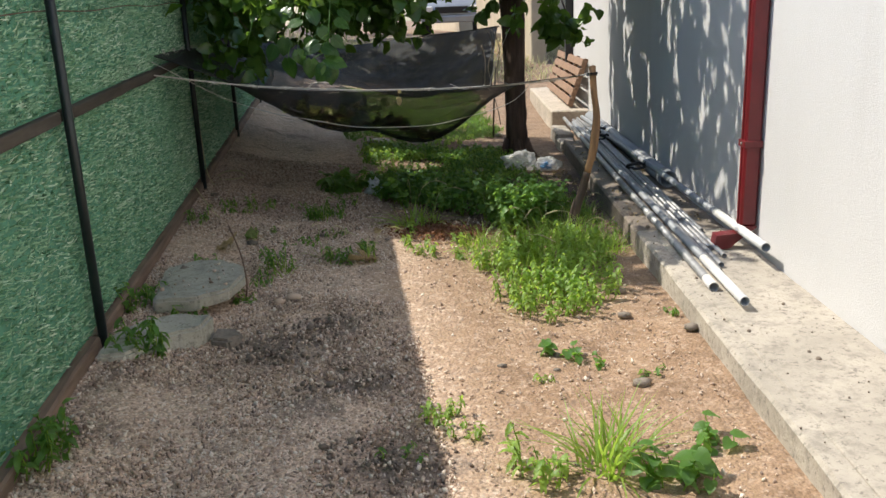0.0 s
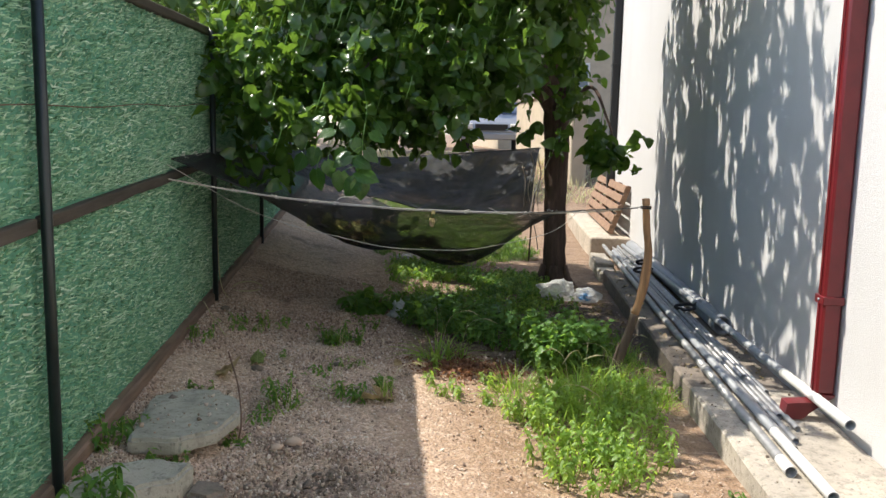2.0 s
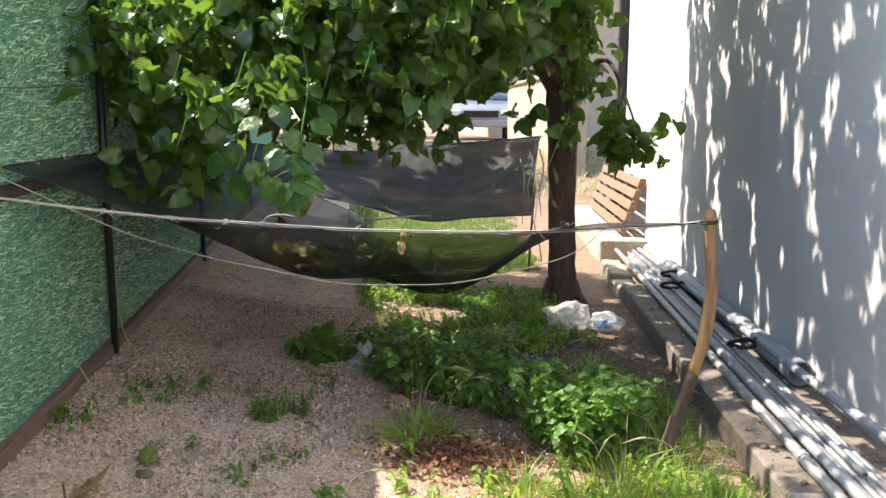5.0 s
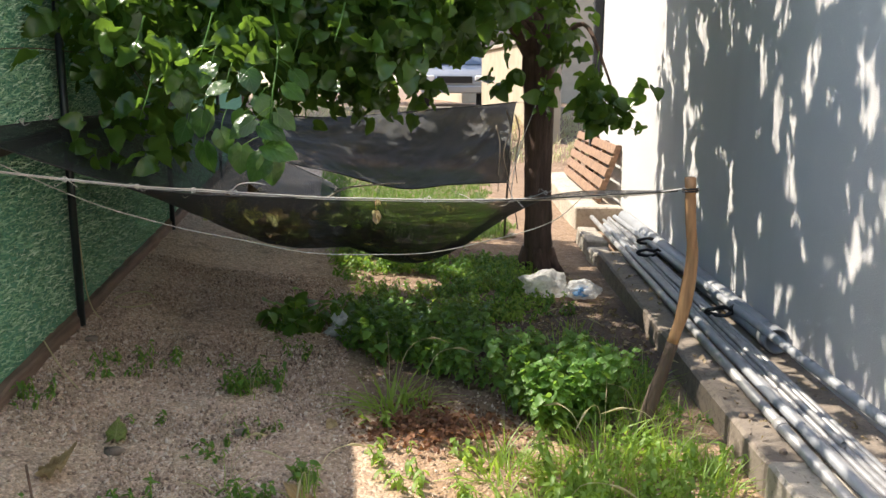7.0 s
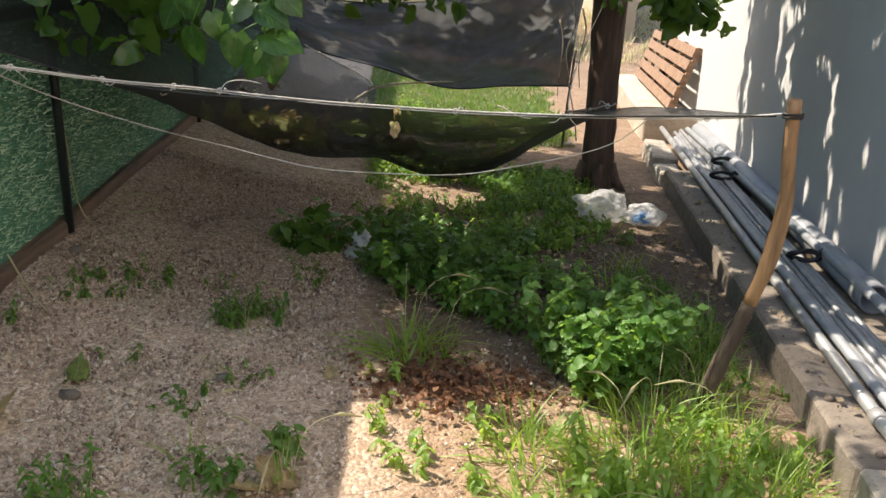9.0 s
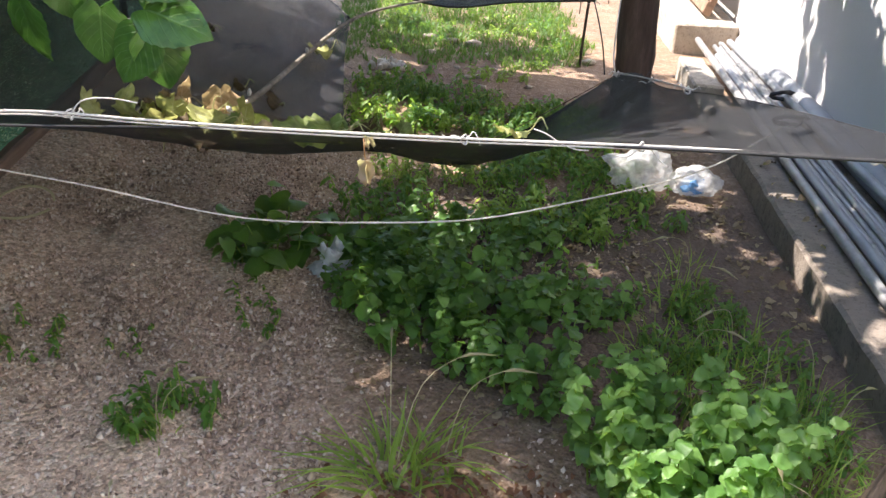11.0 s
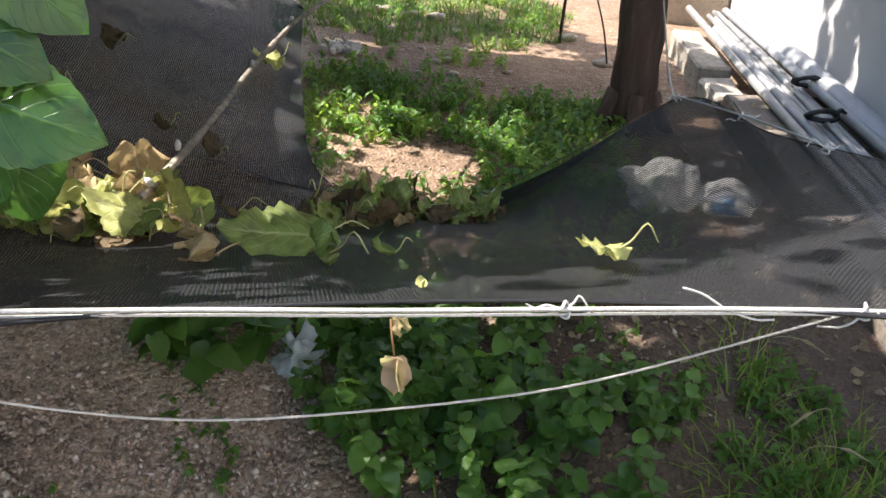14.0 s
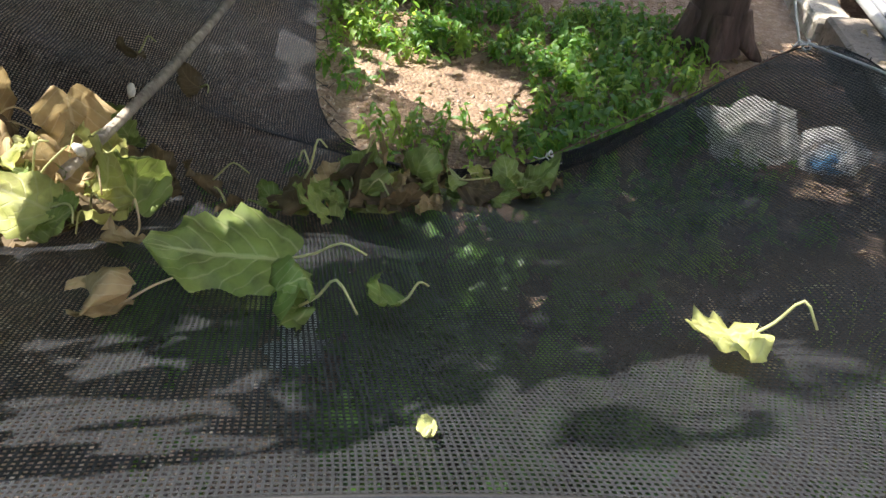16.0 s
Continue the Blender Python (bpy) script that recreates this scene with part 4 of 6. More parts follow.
def cloth(name, grid, parent, wrinkle=0.008, nu=90, nv=90, freq=5.0, skin=None):
    out, tris, uv = patch(grid, nu, nv)
    for j in range(nv):
        for i in range(nu):
            p = out[j, i]
            k = min(1.0, 6 * min(i, nu - 1 - i) / nu + 0.15) * min(1.0, 6 * j / nv + 0.1)
            out[j, i, 2] += k * wrinkle * (noise.noise(Vector((p[0] * freq * 0.6, p[1] * freq * 1.6, 4))) + 0.5 * noise.noise(Vector((p[0] * 13, p[1] * 16, 8))))
    # two skins, a thread's thickness apart
    du, dv = np.gradient(out, axis=1), np.gradient(out, axis=0)
    up = np.cross(du, dv)
    up /= np.linalg.norm(up, axis=2)[..., None] + 1e-9
    top, uv = out.reshape(-1, 3), uv.reshape(-1, 2)
    low = top - 0.0003 * up.reshape(-1, 3)
    me = tri_mesh(name, np.concatenate([top, low]), np.concatenate([tris, tris[:, ::-1] + len(top)]))
    uv = np.concatenate([uv, uv])
    layer = me.uv_layers.new(name="UVMap")
    idx = np.empty(len(me.loops), np.int32)
    me.loops.foreach_get("vertex_index", idx)
    layer.data.foreach_set("uv", uv[idx].astype(np.float32).ravel())
    ob = link_mesh(name, me, skin or M_NET, parent, "", True)
    return ob, out


NET = [
    [(-0.72, 7.06, 1.15), (-0.22, 7.29, 0.945), (0.40, 7.43, 0.882), (1.00, 7.40, 0.870), (1.69, 7.12, 0.935)],
    [(-0.72, 7.60, 1.155), (-0.13, 7.75, 0.79), (0.47, 7.885, 0.685), (1.00, 7.68, 0.768), (1.50, 7.72, 0.86)],
    [(-0.72, 8.10, 1.155), (0.05, 8.18, 0.61), (0.60, 8.22, 0.545), (1.03, 8.18, 0.55), (1.41, 8.08, 0.785)],
    [(-0.72, 8.50, 1.15), (0.03, 8.48, 0.625), (0.53, 8.46, 0.495), (0.92, 8.51, 0.395), (1.375, 8.48, 0.705)],
    [(-0.72, 8.60, 1.15), (0.0, 8.56, 0.655), (0.42, 8.49, 0.525), (0.70, 8.50, 0.440), (0.98, 8.52, 0.415)],
    [(-0.72, 8.72, 1.148), (-0.02, 8.70, 0.68), (0.30, 8.58, 0.56), (0.46, 8.53, 0.515), (0.56, 8.50, 0.495)],
    [(-0.72, 9.25, 1.14), (-0.05, 9.20, 0.77), (0.28, 9.10, 0.62), (0.41, 9.05, 0.575), (0.485, 9.02, 0.545)],
    [(-0.72, 10.1, 1.13), (-0.15, 10.0, 0.92), (0.26, 9.75, 0.76), (0.39, 9.65, 0.71), (0.49, 9.50, 0.66)],
]
NET2 = [
    [(-0.70, 10.4, 1.0), (0.05, 10.5, 0.76), (0.45, 10.40, 0.68), (0.92, 10.25, 0.575), (1.32, 10.32, 0.59), (1.74, 10.35, 0.60)],
    [(-0.70, 10.8, 1.05), (0.10, 10.7, 0.83), (0.58, 10.60, 0.64), (1.02, 10.50, 0.57), (1.42, 10.55, 0.66), (1.79, 10.52, 0.82)],
    [(-0.70, 11.2, 1.10), (0.16, 11.1, 0.91), (0.70, 11.0, 0.82), (1.15, 10.95, 0.80), (1.54, 10.9, 0.91), (1.87, 10.78, 1.06)],
    [(-0.70, 11.5, 1.13), (0.28, 11.45, 1.04), (0.85, 11.4, 1.07), (1.27, 11.3, 1.11), (1.60, 11.15, 1.14), (1.94, 11.0, 1.18)],
]


def knot(parent, x, y, z, k, name="tie"):
    """A small twist of twine with two loose ends."""
    r = np.random.default_rng(k)
    loop = [(x + 0.006 * math.cos(a), y + 0.006 * math.sin(2 * a), z + 0.009 * math.sin(a)) for a in np.linspace(0, 6.3, 17)]
    ends = [sweep(loop, 0.0020, 5, False)]
    for s in (-1, 1):
        q = np.array([x, y, z])
        way = [q]
        for i in range(4):
            q = q + np.array([s * r.uniform(0.002, 0.014), r.uniform(-0.008, 0.008), r.uniform(-0.014, 0.009)])
            way.append(q)
        ends.append(sweep(catmull(way, 12), np.linspace(0.0016, 0.001, 12), 5, False))
    return link_mesh(name, tri_mesh(name, *merge(ends)), M_ROPE, parent, "", True)


def build_nets():
    net = thing("shade_cloth", "sagging black shade cloth tied from fence to stick", "shade cloth", "shade cloths")
    cloth("cloth", NET, net, 0.012)
    # rolled hems
    front = catmull(NET[0], 60)
    link_mesh("front_hem", tri_mesh("front_hem", *sweep(front + (0, 0.004, -0.002), 0.0028, 6)), M_BLACK, net, "", True)
    right = catmull([r[-1] for r in NET], 50)
    link_mesh("side_hem", tri_mesh("side_hem", *sweep(right, 0.0013, 6, True, 0.3)), M_BLACK, net, "", True)
    edge = catmull([(1.375, 8.48, 0.715), (1.40, 8.30, 0.752), (1.412, 8.10, 0.792), (1.40, 7.88, 0.838)], 30)
    tube("edge_cord", edge + (0, 0, 0.004), 0.0024, M_ROPE, net, "pale cord along the hem", 5)
    for i, k in ((1, 121), (14, 122), (28, 124)):
        knot(net, *edge[i], k)
    fringe = []
    fr = np.random.default_rng(5)
    for i in range(14, 44):
        q = right[i]
        for _ in range(2):
            a = q + fr.normal(0, 0.006, 3)
            fringe.append(sweep([a, a + fr.normal(0, 0.012, 3) + (0.010, 0.0, -0.004), a + fr.normal(0, 0.016, 3) + (0.022, 0, -0.012)], [0.0012, 0.001, 0.0006], 4, False))
    ob = link_mesh("fringe", tri_mesh("fringe", *merge(fringe)), M_BLACK, net, "frayed threads of the cut edge", True)
    ob["kind"] = "stuff"
    left = catmull([r[0] for r in NET], 40)
    link_mesh("fence_hem", tri_mesh("fence_hem", *sweep(left, 0.003, 6)), M_BLACK, net, "", True)
    back = catmull(NET[-1], 40)
    link_mesh("back_hem", tri_mesh("back_hem", *sweep(back, 0.004, 6)), M_BLACK, net, "", True)
    for i in range(2, 38, 2):
        tube("stitch", [back[i] + (0, -0.003, 0.004), (back[i] + back[i + 1]) / 2 + (0, -0.004, 0.005)], 0.0018, M_ROPE, net, "", 5)
    for y in (7.3, 7.62, 7.95, 8.3, 8.7, 9.1):
        knot(net, -0.715, y, 1.165, int(y * 10))
    net2 = thing("shade_cloth", "second black shade cloth slung behind the trunk", "shade cloth", "shade cloths")
    cloth("cloth", NET2, net2, 0.03, 80, 60, 4.0, M_NET_DENSE)
    for r in (0, -1):
        link_mesh("hem", tri_mesh("hem", *sweep(catmull(NET2[r], 40), 0.006, 6)), M_BLACK, net2, "", True)

    # front rope: two strands of twine
    rope = thing("rope", "taut white twine carrying the front edge of the cloth", "rope", "ropes")
    way = [(-0.76, 7.02, 1.055), (-0.5, 7.15, 1.0), (-0.227, 7.285, 0.949), (0.0, 7.405, 0.917), (0.20, 7.418, 0.899), (0.40, 7.426, 0.884), (0.60, 7.416, 0.878), (0.80, 7.41, 0.872), (1.0, 7.393, 0.872), (1.2, 7.36, 0.877), (1.4, 7.30, 0.888), (1.60, 7.19, 0.915), (1.725, 7.10, 0.945)]
    w = catmull(way, 80)
    tube("strand", w + (0, -0.003, 0.003), 0.0027, M_ROPE, rope, "", 6)
    sag = np.sin(np.linspace(0, math.pi, 80))
    tube("strand", w + np.stack([0 * sag, -0.002 * sag, -0.0035 * sag - 0.001], -1), 0.0017, M_ROPE, rope, "", 6)
    for k, i in enumerate((0, 8, 13, 18, 22, 46, 57, 70)):
        knot(rope, *w[i], 40 + k)
    tube("loose_end", catmull([w[22], w[22] + (0.03, -0.01, 0.03), w[22] + (0.08, -0.02, 0.038), w[22] + (0.13, -0.02, 0.03)], 14), 0.0015, M_ROPE, rope, "", 5)
    tube("loose_end", catmull([w[52], w[52] + (-0.025, 0.01, 0.015), w[52] + (-0.05, 0.012, 0.024)], 8), 0.0014, M_ROPE, rope, "", 5)
    tube("loose_end", catmull([w[52], w[52] + (0.03, -0.01, -0.008), w[52] + (0.055, -0.01, -0.010)], 8), 0.0014, M_ROPE, rope, "", 5)

    # slack cord below it
    cord = thing("cord", "slack pale cord hanging in front of the cloth", "cord", "ropes")
    c = [(-0.74, 7.06, 1.12), (-0.45, 7.35, 0.90), (-0.2, 7.50, 0.787), (0.0, 7.53, 0.725), (0.2, 7.52, 0.684), (0.4, 7.52, 0.651), (0.6, 7.53, 0.635), (0.8, 7.547, 0.639), (1.0, 7.556, 0.665), (1.2, 7.57, 0.703), (1.36, 7.56, 0.77), (1.46, 7.50, 0.87)]
    tube("line", catmull(c, 80) + np.stack([np.zeros(80), np.zeros(80), 0.004 * np.sin(np.linspace(0, 26, 80))], -1), 0.0019, M_ROPE, cord, "", 5)

    # cords from the cloth's back corner to the trunk
    for k, pts in enumerate((
        [(1.375, 8.48, 0.71), (1.40, 8.62, 0.78), (1.56, 9.15, 0.95), (1.86, 9.97, 1.20)],
        [(1.74, 10.35, 0.60), (1.74, 10.20, 0.52), (1.745, 10.08, 0.42), (1.75, 10.0, 0.30)],
        [(1.94, 11.0, 1.18), (1.93, 10.6, 1.19), (1.92, 10.22, 1.2)],
        [(1.74, 10.35, 0.60), (1.82, 10.15, 0.95), (1.95, 9.98, 1.12)],
        [(0.96, 8.51, 0.46), (1.18, 8.50, 0.585), (1.375, 8.48, 0.71)],
    )):
        co = thing("cord", "thin knotted cord tying the cloth to the trunk", "cord", "ropes")
        tube("line", catmull(pts, 24), 0.004 if k == 1 else 0.0015 if k == 4 else 0.0026, M_BLACK if k == 1 else M_WIRE if k == 4 else M_ROPE, co, "", 5)
        knot(co, *pts[0], 90 + k)
    wire = thing("guy_wire", "thin guy wire from fence top to a branch", "wire")
    tube("line", [(-0.74, 8.25, 1.872), (-0.42, 8.0, 1.43), (-0.28, 7.9, 1.24)], 0.0022, M_WIRE, wire, "", 4)


build_nets()


NET_PTS = patch(NET, 70, 70)[0].reshape(-1, 3)


def net_z(x, y):
    return float(NET_PTS[np.argmin((NET_PTS[:, 0] - x) ** 2 + (NET_PTS[:, 1] - y) ** 2), 2])


def curled_leaf(length, curl, twist, seed, jag=0.03):
    """A wilted leaf: a heart leaf rolled along its rib and crumpled."""
    v, f = heart_leaf(0.3, 0.1, 0.08, 0.012)
    r = np.random.default_rng(seed)
    v = v.copy()
    a = v[:, 1] * curl
    y = np.where(abs(a) > 1e-3, np.sin(a) / max(curl, 1e-3), v[:, 1])
    z = (1 - np.cos(a)) / max(curl, 1e-3) + v[:, 2] + 0.5 * abs(v[:, 0]) * math.sin(twist)
    v = np.stack([v[:, 0] * (0.75 + 0.25 * np.cos(twist * 2)), y, z], -1) + r.normal(0, jag, v.shape)
    return v * length, f


def litter_leaf(name, label, x, y, z, length, yaw, material, seed, curl=1.2, tilt=0.0, category="leaf", group="", stalk=True, roll=None, flip=False):
    leaf = thing(name, label, category, group)
    roll = 2.2 * math.sin(seed * 2.3) - 1.2 if roll is None else roll
    turn = np.array(Euler((tilt + (math.pi if flip else 0), 0.25 * math.sin(seed), yaw)).to_matrix())
    me = leaf_mesh("blade", length, -curl, roll, 0.12 if length > 0.12 else 0.15 + 0.06 * (seed % 3), seed, turn, (0, 0, 0), 16, 12)
    v = np.empty(len(me.vertices) * 3, np.float32)
    me.vertices.foreach_get("co", v)
    v = v.reshape(-1, 3)
    lift = 0.001 - v[:, 2].min()
    v[:, 2] += lift
    me.vertices.foreach_set("co", v.ravel())
    link_mesh("blade", me, material, leaf, "", True)
    if stalk:
        d = turn @ np.array([0, -1, 0.0])
        s = np.array([0, 0, lift])
        b = 0.35 * math.sin(seed * 1.7)
        side = np.array([-d[1], d[0], 0]) * b
        way = [s, s + d * length * 0.22 + (0, 0, 0.010), s + (d + side) * length * 0.42 + (0, 0, 0.014 + 0.012 * (seed % 3)), s + (d + 2 * side) * length * 0.6 + (0, 0, 0.012)]
        tube("stalk", catmull(way, 10), np.linspace(0.0018, 0.0013, 10), M_TAN if material is M_TAN else M_WILT, leaf, "", 5)
    leaf.location = (x, y, z)
    return leaf


def build_net_litter():
    r = np.random.default_rng(21)
    spots = []
    for k in range(64):
        spots.append((r.normal(0.145, 0.08), r.normal(8.13, 0.095), r.uniform(0.06, 0.115), (M_WILT, M_OLIVE, M_WILT, M_BROWN, M_WILT, M_OLIVE, M_TAN)[k % 7], 0.008 * (k % 7)))
    for k in range(52):
        t = r.uniform(0, 1)
        spots.append((0.44 + 0.48 * t + r.normal(0, 0.03), 8.17 + 0.28 * t * t + r.normal(0, 0.035), r.uniform(0.045, 0.095), (M_OLIVE, M_BROWN, M_WILT, M_OLIVE, M_BROWN, M_OLIVE, M_TAN)[k % 7], 0.008 * (k % 3)))
    words = {M_WILT: "wilted yellow-green leaf lying in the cloth", M_OLIVE: "wilted olive leaf lying in the cloth", M_TAN: "dry tan leaf lying in the cloth", M_BROWN: "dark withered leaf lying in the cloth"}
    for k, (x, y, s, m, up) in enumerate(spots):
        litter_leaf("wilted_leaf", words[m], x, y, net_z(x, y) + 0.003 + up, s, r.uniform(0, 6.28), m, k, r.uniform(-0.5, 3.0), r.normal(0, 0.6), "leaf", "leaves in the cloth", k % 2 == 0)
    single = (
        (0.52, 7.855, 0.150, 1.50, M_OLIVE, 0.25, 61, "large drab green leaf lying on the cloth", -0.5), (0.545, 7.745, 0.085, 1.75, M_OLIVE, 4.2, 62, "curled olive leaf on the cloth", -1.2),
        (0.37, 7.76, 0.090, 1.9, M_TAN, 4.6, 63, "crumpled tan leaf on the cloth", 3.2), (0.64, 7.77, 0.05, 1.4, M_OLIVE, 2.4, 64, "small shrivelled leaf on the cloth", 2.0),
        (0.955, 7.655, 0.080, 1.75, M_WILT, 0.7, 65, "yellow leaf with raised stalk on the cloth", -1.5), (0.655, 7.515, 0.017, 0.2, M_WILT, 1.5, 66, "scrap of yellow leaf on the cloth", 0.6),
        (0.02, 8.93, 0.07, 0.8, M_BROWN, 1.6, 67, "dry brown leaf on the cloth", -2.0), (0.42, 9.12, 0.10, 2.1, M_WILT, 0.8, 68, "wilted leaf by the twig", -1.0),
        (0.30, 8.55, 0.07, 1.0, M_BROWN, 1.7, 69, "dark dry leaf on the cloth", -2.2), (0.18, 8.62, 0.06, 2.5, M_BROWN, 1.9, 70, "dry leaf on the cloth", -2.2),
        (0.33, 7.96, 0.06, 2.8, M_TAN, 2.2, 71, "crisp brown leaf on the cloth", -2.0), (0.29, 8.22, 0.09, 0.3, M_BROWN, 1.8, 72, "dark curled leaf on the cloth", -2.4), (0.36, 8.28, 0.08, 2.2, M_BROWN, 2.0, 73, "dark curled leaf on the cloth", -2.4),
        (-0.05, 8.62, 0.07, 0.9, M_BROWN, 1.5, 74, "dry leaf on the cloth", -1.8))
    for x, y, s, yaw, m, curl, k, lab, roll in single:
        litter_leaf("fallen_leaf", lab, x, y, net_z(x, y) + 0.003, s, yaw, m, k, curl, 0.0, "leaf", "leaves in the cloth", True, roll)
    # dry flower head at the low point
    head = thing("dry_flower_head", "dry tan flower head lying in the sag of the cloth", "flower head")
    p = np.array([(0.83 + t * 0.11 + r.normal(0, 0.010), 8.40 + 0.04 * t + r.normal(0, 0.012), net_z(0.83 + t * 0.11, 8.40 + 0.04 * t) + 0.012 + abs(r.normal(0, 0.014))) for t in r.uniform(0, 1, 90)])
    v, f = scatter(lump(3), p, euler_turns(*(r.uniform(0, 6, 90) for _ in range(3))), r.uniform(0.013, 0.026, 90))
    ob = link_mesh("head", tri_mesh("head", v, f), M_HEAD, head, "", True)
    ob["kind"] = "stuff"
    tube("stem", [(a, b, net_z(a, b) + 0.02) for a, b in ((0.82, 8.39), (0.90, 8.42), (0.97, 8.45))], 0.003, M_STRAW, head, "", 5)
    # the long twig that reaches from one cloth to the other
    tw = thing("twig", "long pale dead twig lying across both cloths", "twig")
    tube("stem", catmull([(0.20, 8.10, 0.672), (0.27, 8.42, 0.66), (0.36, 8.95, 0.645), (0.43, 9.2, 0.66), (0.50, 9.36, 0.68), (0.62, 9.7, 0.66), (0.85, 10.15, 0.62), (0.97, 10.35, 0.60)], 40), np.linspace(0.0095, 0.005, 40), M_DEADWOOD, tw, "", 7, 0.15)
    p = np.array([(0.22, 8.14, 0.69), (0.245, 8.33, 0.683), (0.36, 8.93, 0.66), (0.46, 9.27, 0.69)])
    for q in p:
        v, f = scatter(lump(int(1000 * q[1]) % 50), q[None], euler_turns(*(r.uniform(0, 6, 1) for _ in range(3))), np.array([[0.030, 0.016, 0.018]]))
        ob = link_mesh("pale_scrap", tri_mesh("pale_scrap", v, f), M_ROPE, tw, "white shred of fluff", True)
    # twigs snagged in the second cloth
    for k in range(5):
        a = np.array([0.45 + 0.1 * k, 10.9 + 0.08 * k, 0.72 + 0.02 * (k % 3)])
        sn = thing("snagged_twig", "pale dead twig snagged in the second cloth", "twig", "snagged twigs")
        tube("stem", catmull([a, a + (0.12, 0.03, 0.05), a + (0.22 + 0.03 * k, -0.02, 0.02 + 0.03 * (k % 2))], 10), np.linspace(0.006, 0.003, 10), M_STRAW, sn, "", 5, 0.1)
    for k, (x, y, z) in enumerate(((1.72, 10.34, 1.14), (1.78, 10.30, 1.10), (1.66, 10.42, 1.02))):
        sn = thing("snagged_twig", "pale dead twig hanging beside the second cloth", "twig", "snagged twigs")
        tube("stem", catmull([(x, y, z), (x + 0.03, y - 0.02, z - 0.14), (x - 0.02 + 0.02 * k, y - 0.03, z - 0.32), (x + 0.02, y - 0.02, z - 0.50)], 12), np.linspace(0.006, 0.003, 12), M_DEADWOOD, sn, "", 5, 0.1)
    # dry leaf dangling from the rope
    hang = thing("dangling_leaf", "dry pale pinkish-tan leaf dangling from the rope", "leaf")
    tube("stalk", [(0.607, 7.405, 0.875), (0.608, 7.398, 0.855), (0.610, 7.392, 0.832)], 0.0012, M_DRY, hang, "", 5)
    for k, (q, s) in enumerate((((0.610, 7.392, 0.834), 0.055), ((0.613, 7.394, 0.832), 0.048), ((0.607, 7.40, 0.878), 0.028), ((0.618, 7.402, 0.876), 0.026))):
        v, f = curled_leaf(s, 0.6, k, 80 + k, 0.02)
        v = v * (0.6, 1, 0.8)
        turn = np.array(Euler((radians(-98 + 8 * k), 0, radians(150 + 55 * k))).to_matrix())
        link_mesh("blade", tri_mesh("blade", v @ turn.T + np.array(q), f), M_PINKDRY, hang, "", True)


build_net_litter()


# ---- stick that props the cloth ----
def build_stick():
    st = thing("stick", "crooked bark-stripped stick propping up the rope", "stick")
    way = catmull([(1.585, 7.145, -0.11), (1.615, 7.155, -0.02), (1.642, 7.155, 0.095), (1.681, 7.155, 0.219), (1.72, 7.15, 0.365), (1.748, 7.14, 0.489), (1.764, 7.13, 0.686), (1.742, 7.115, 0.83), (1.725, 7.10, 0.984)], 40)
    rad = np.interp(np.linspace(0, 1, 40), [0, 0.3, 0.55, 0.66, 0.8, 1], [0.030, 0.026, 0.022, 0.027, 0.020, 0.021])
    tube("bark_end", way[:20], rad[:20], M_STICKBARK, st, "grey bark", 10, 0.08)
    tube("bare_end", way[19:], rad[19:] * 0.97, M_POLE, st, "stripped orange-brown wood", 10, 0.05)
    tube("splinter", [(1.600, 7.13, -0.02), (1.605, 7.12, 0.10), (1.625, 7.12, 0.20)], [0.014, 0.010, 0.002], M_STICKBARK, st, "", 6)
    tube("binding", [(1.728 + 0.027 * math.cos(a), 7.102 + 0.027 * math.sin(a), 0.93 + 0.004 * a / 3) for a in np.linspace(0, 12.5, 40)], 0.0035, M_BLACK, st, "", 5)


build_stick()


# ---- stones, litter ----
def slab(name, label, outline, z0, z1, material, seed, category="slab"):
    bm = bmesh.new()
    lo = [bm.verts.new((x, y, z0)) for x, y in outline]
    f = bm.faces.new(lo)
    top = bmesh.ops.extrude_face_region(bm, geom=[f])["geom"]
    for v in top:
        if isinstance(v, bmesh.types.BMVert):
            v.co.z = z1 + 0.012 * noise.noise(v.co * 6)
    bmesh.ops.recalc_face_normals(bm, faces=bm.faces)
    bmesh.ops.subdivide_edges(bm, edges=list(bm.edges), cuts=3, use_grid_fill=True)
    bmesh.ops.bevel(bm, geom=[e for e in bm.edges if e.is_manifold and e.calc_face_angle() > 0.6], offset=0.012, segments=2, affect="EDGES", clamp_overlap=True)
    for v in bm.verts:
        v.co += Vector([0.010 * noise.noise(v.co * 11 + Vector((seed, i * 9, 2))) for i in range(3)])
    return tagged(part(name, bm, material, None, "", False), label, category)


SCUFFS = [(0.33, 4.55, 0.17, 420), (0.15, 4.66, 0.10, 160), (-0.08, 5.45, 0.20, 380), (0.12, 5.75, 0.20, 300), (0.25, 5.15, 0.13, 160), (0.05, 5.1, 0.1, 90), (0.95, 5.30, 0.12, 60), (0.78, 5.2, 0.06, 30), (0.45, 7.05, 0.06, 60), (0.72, 7.42, 0.13, 200), (1.3, 5.75, 0.2, 80)]


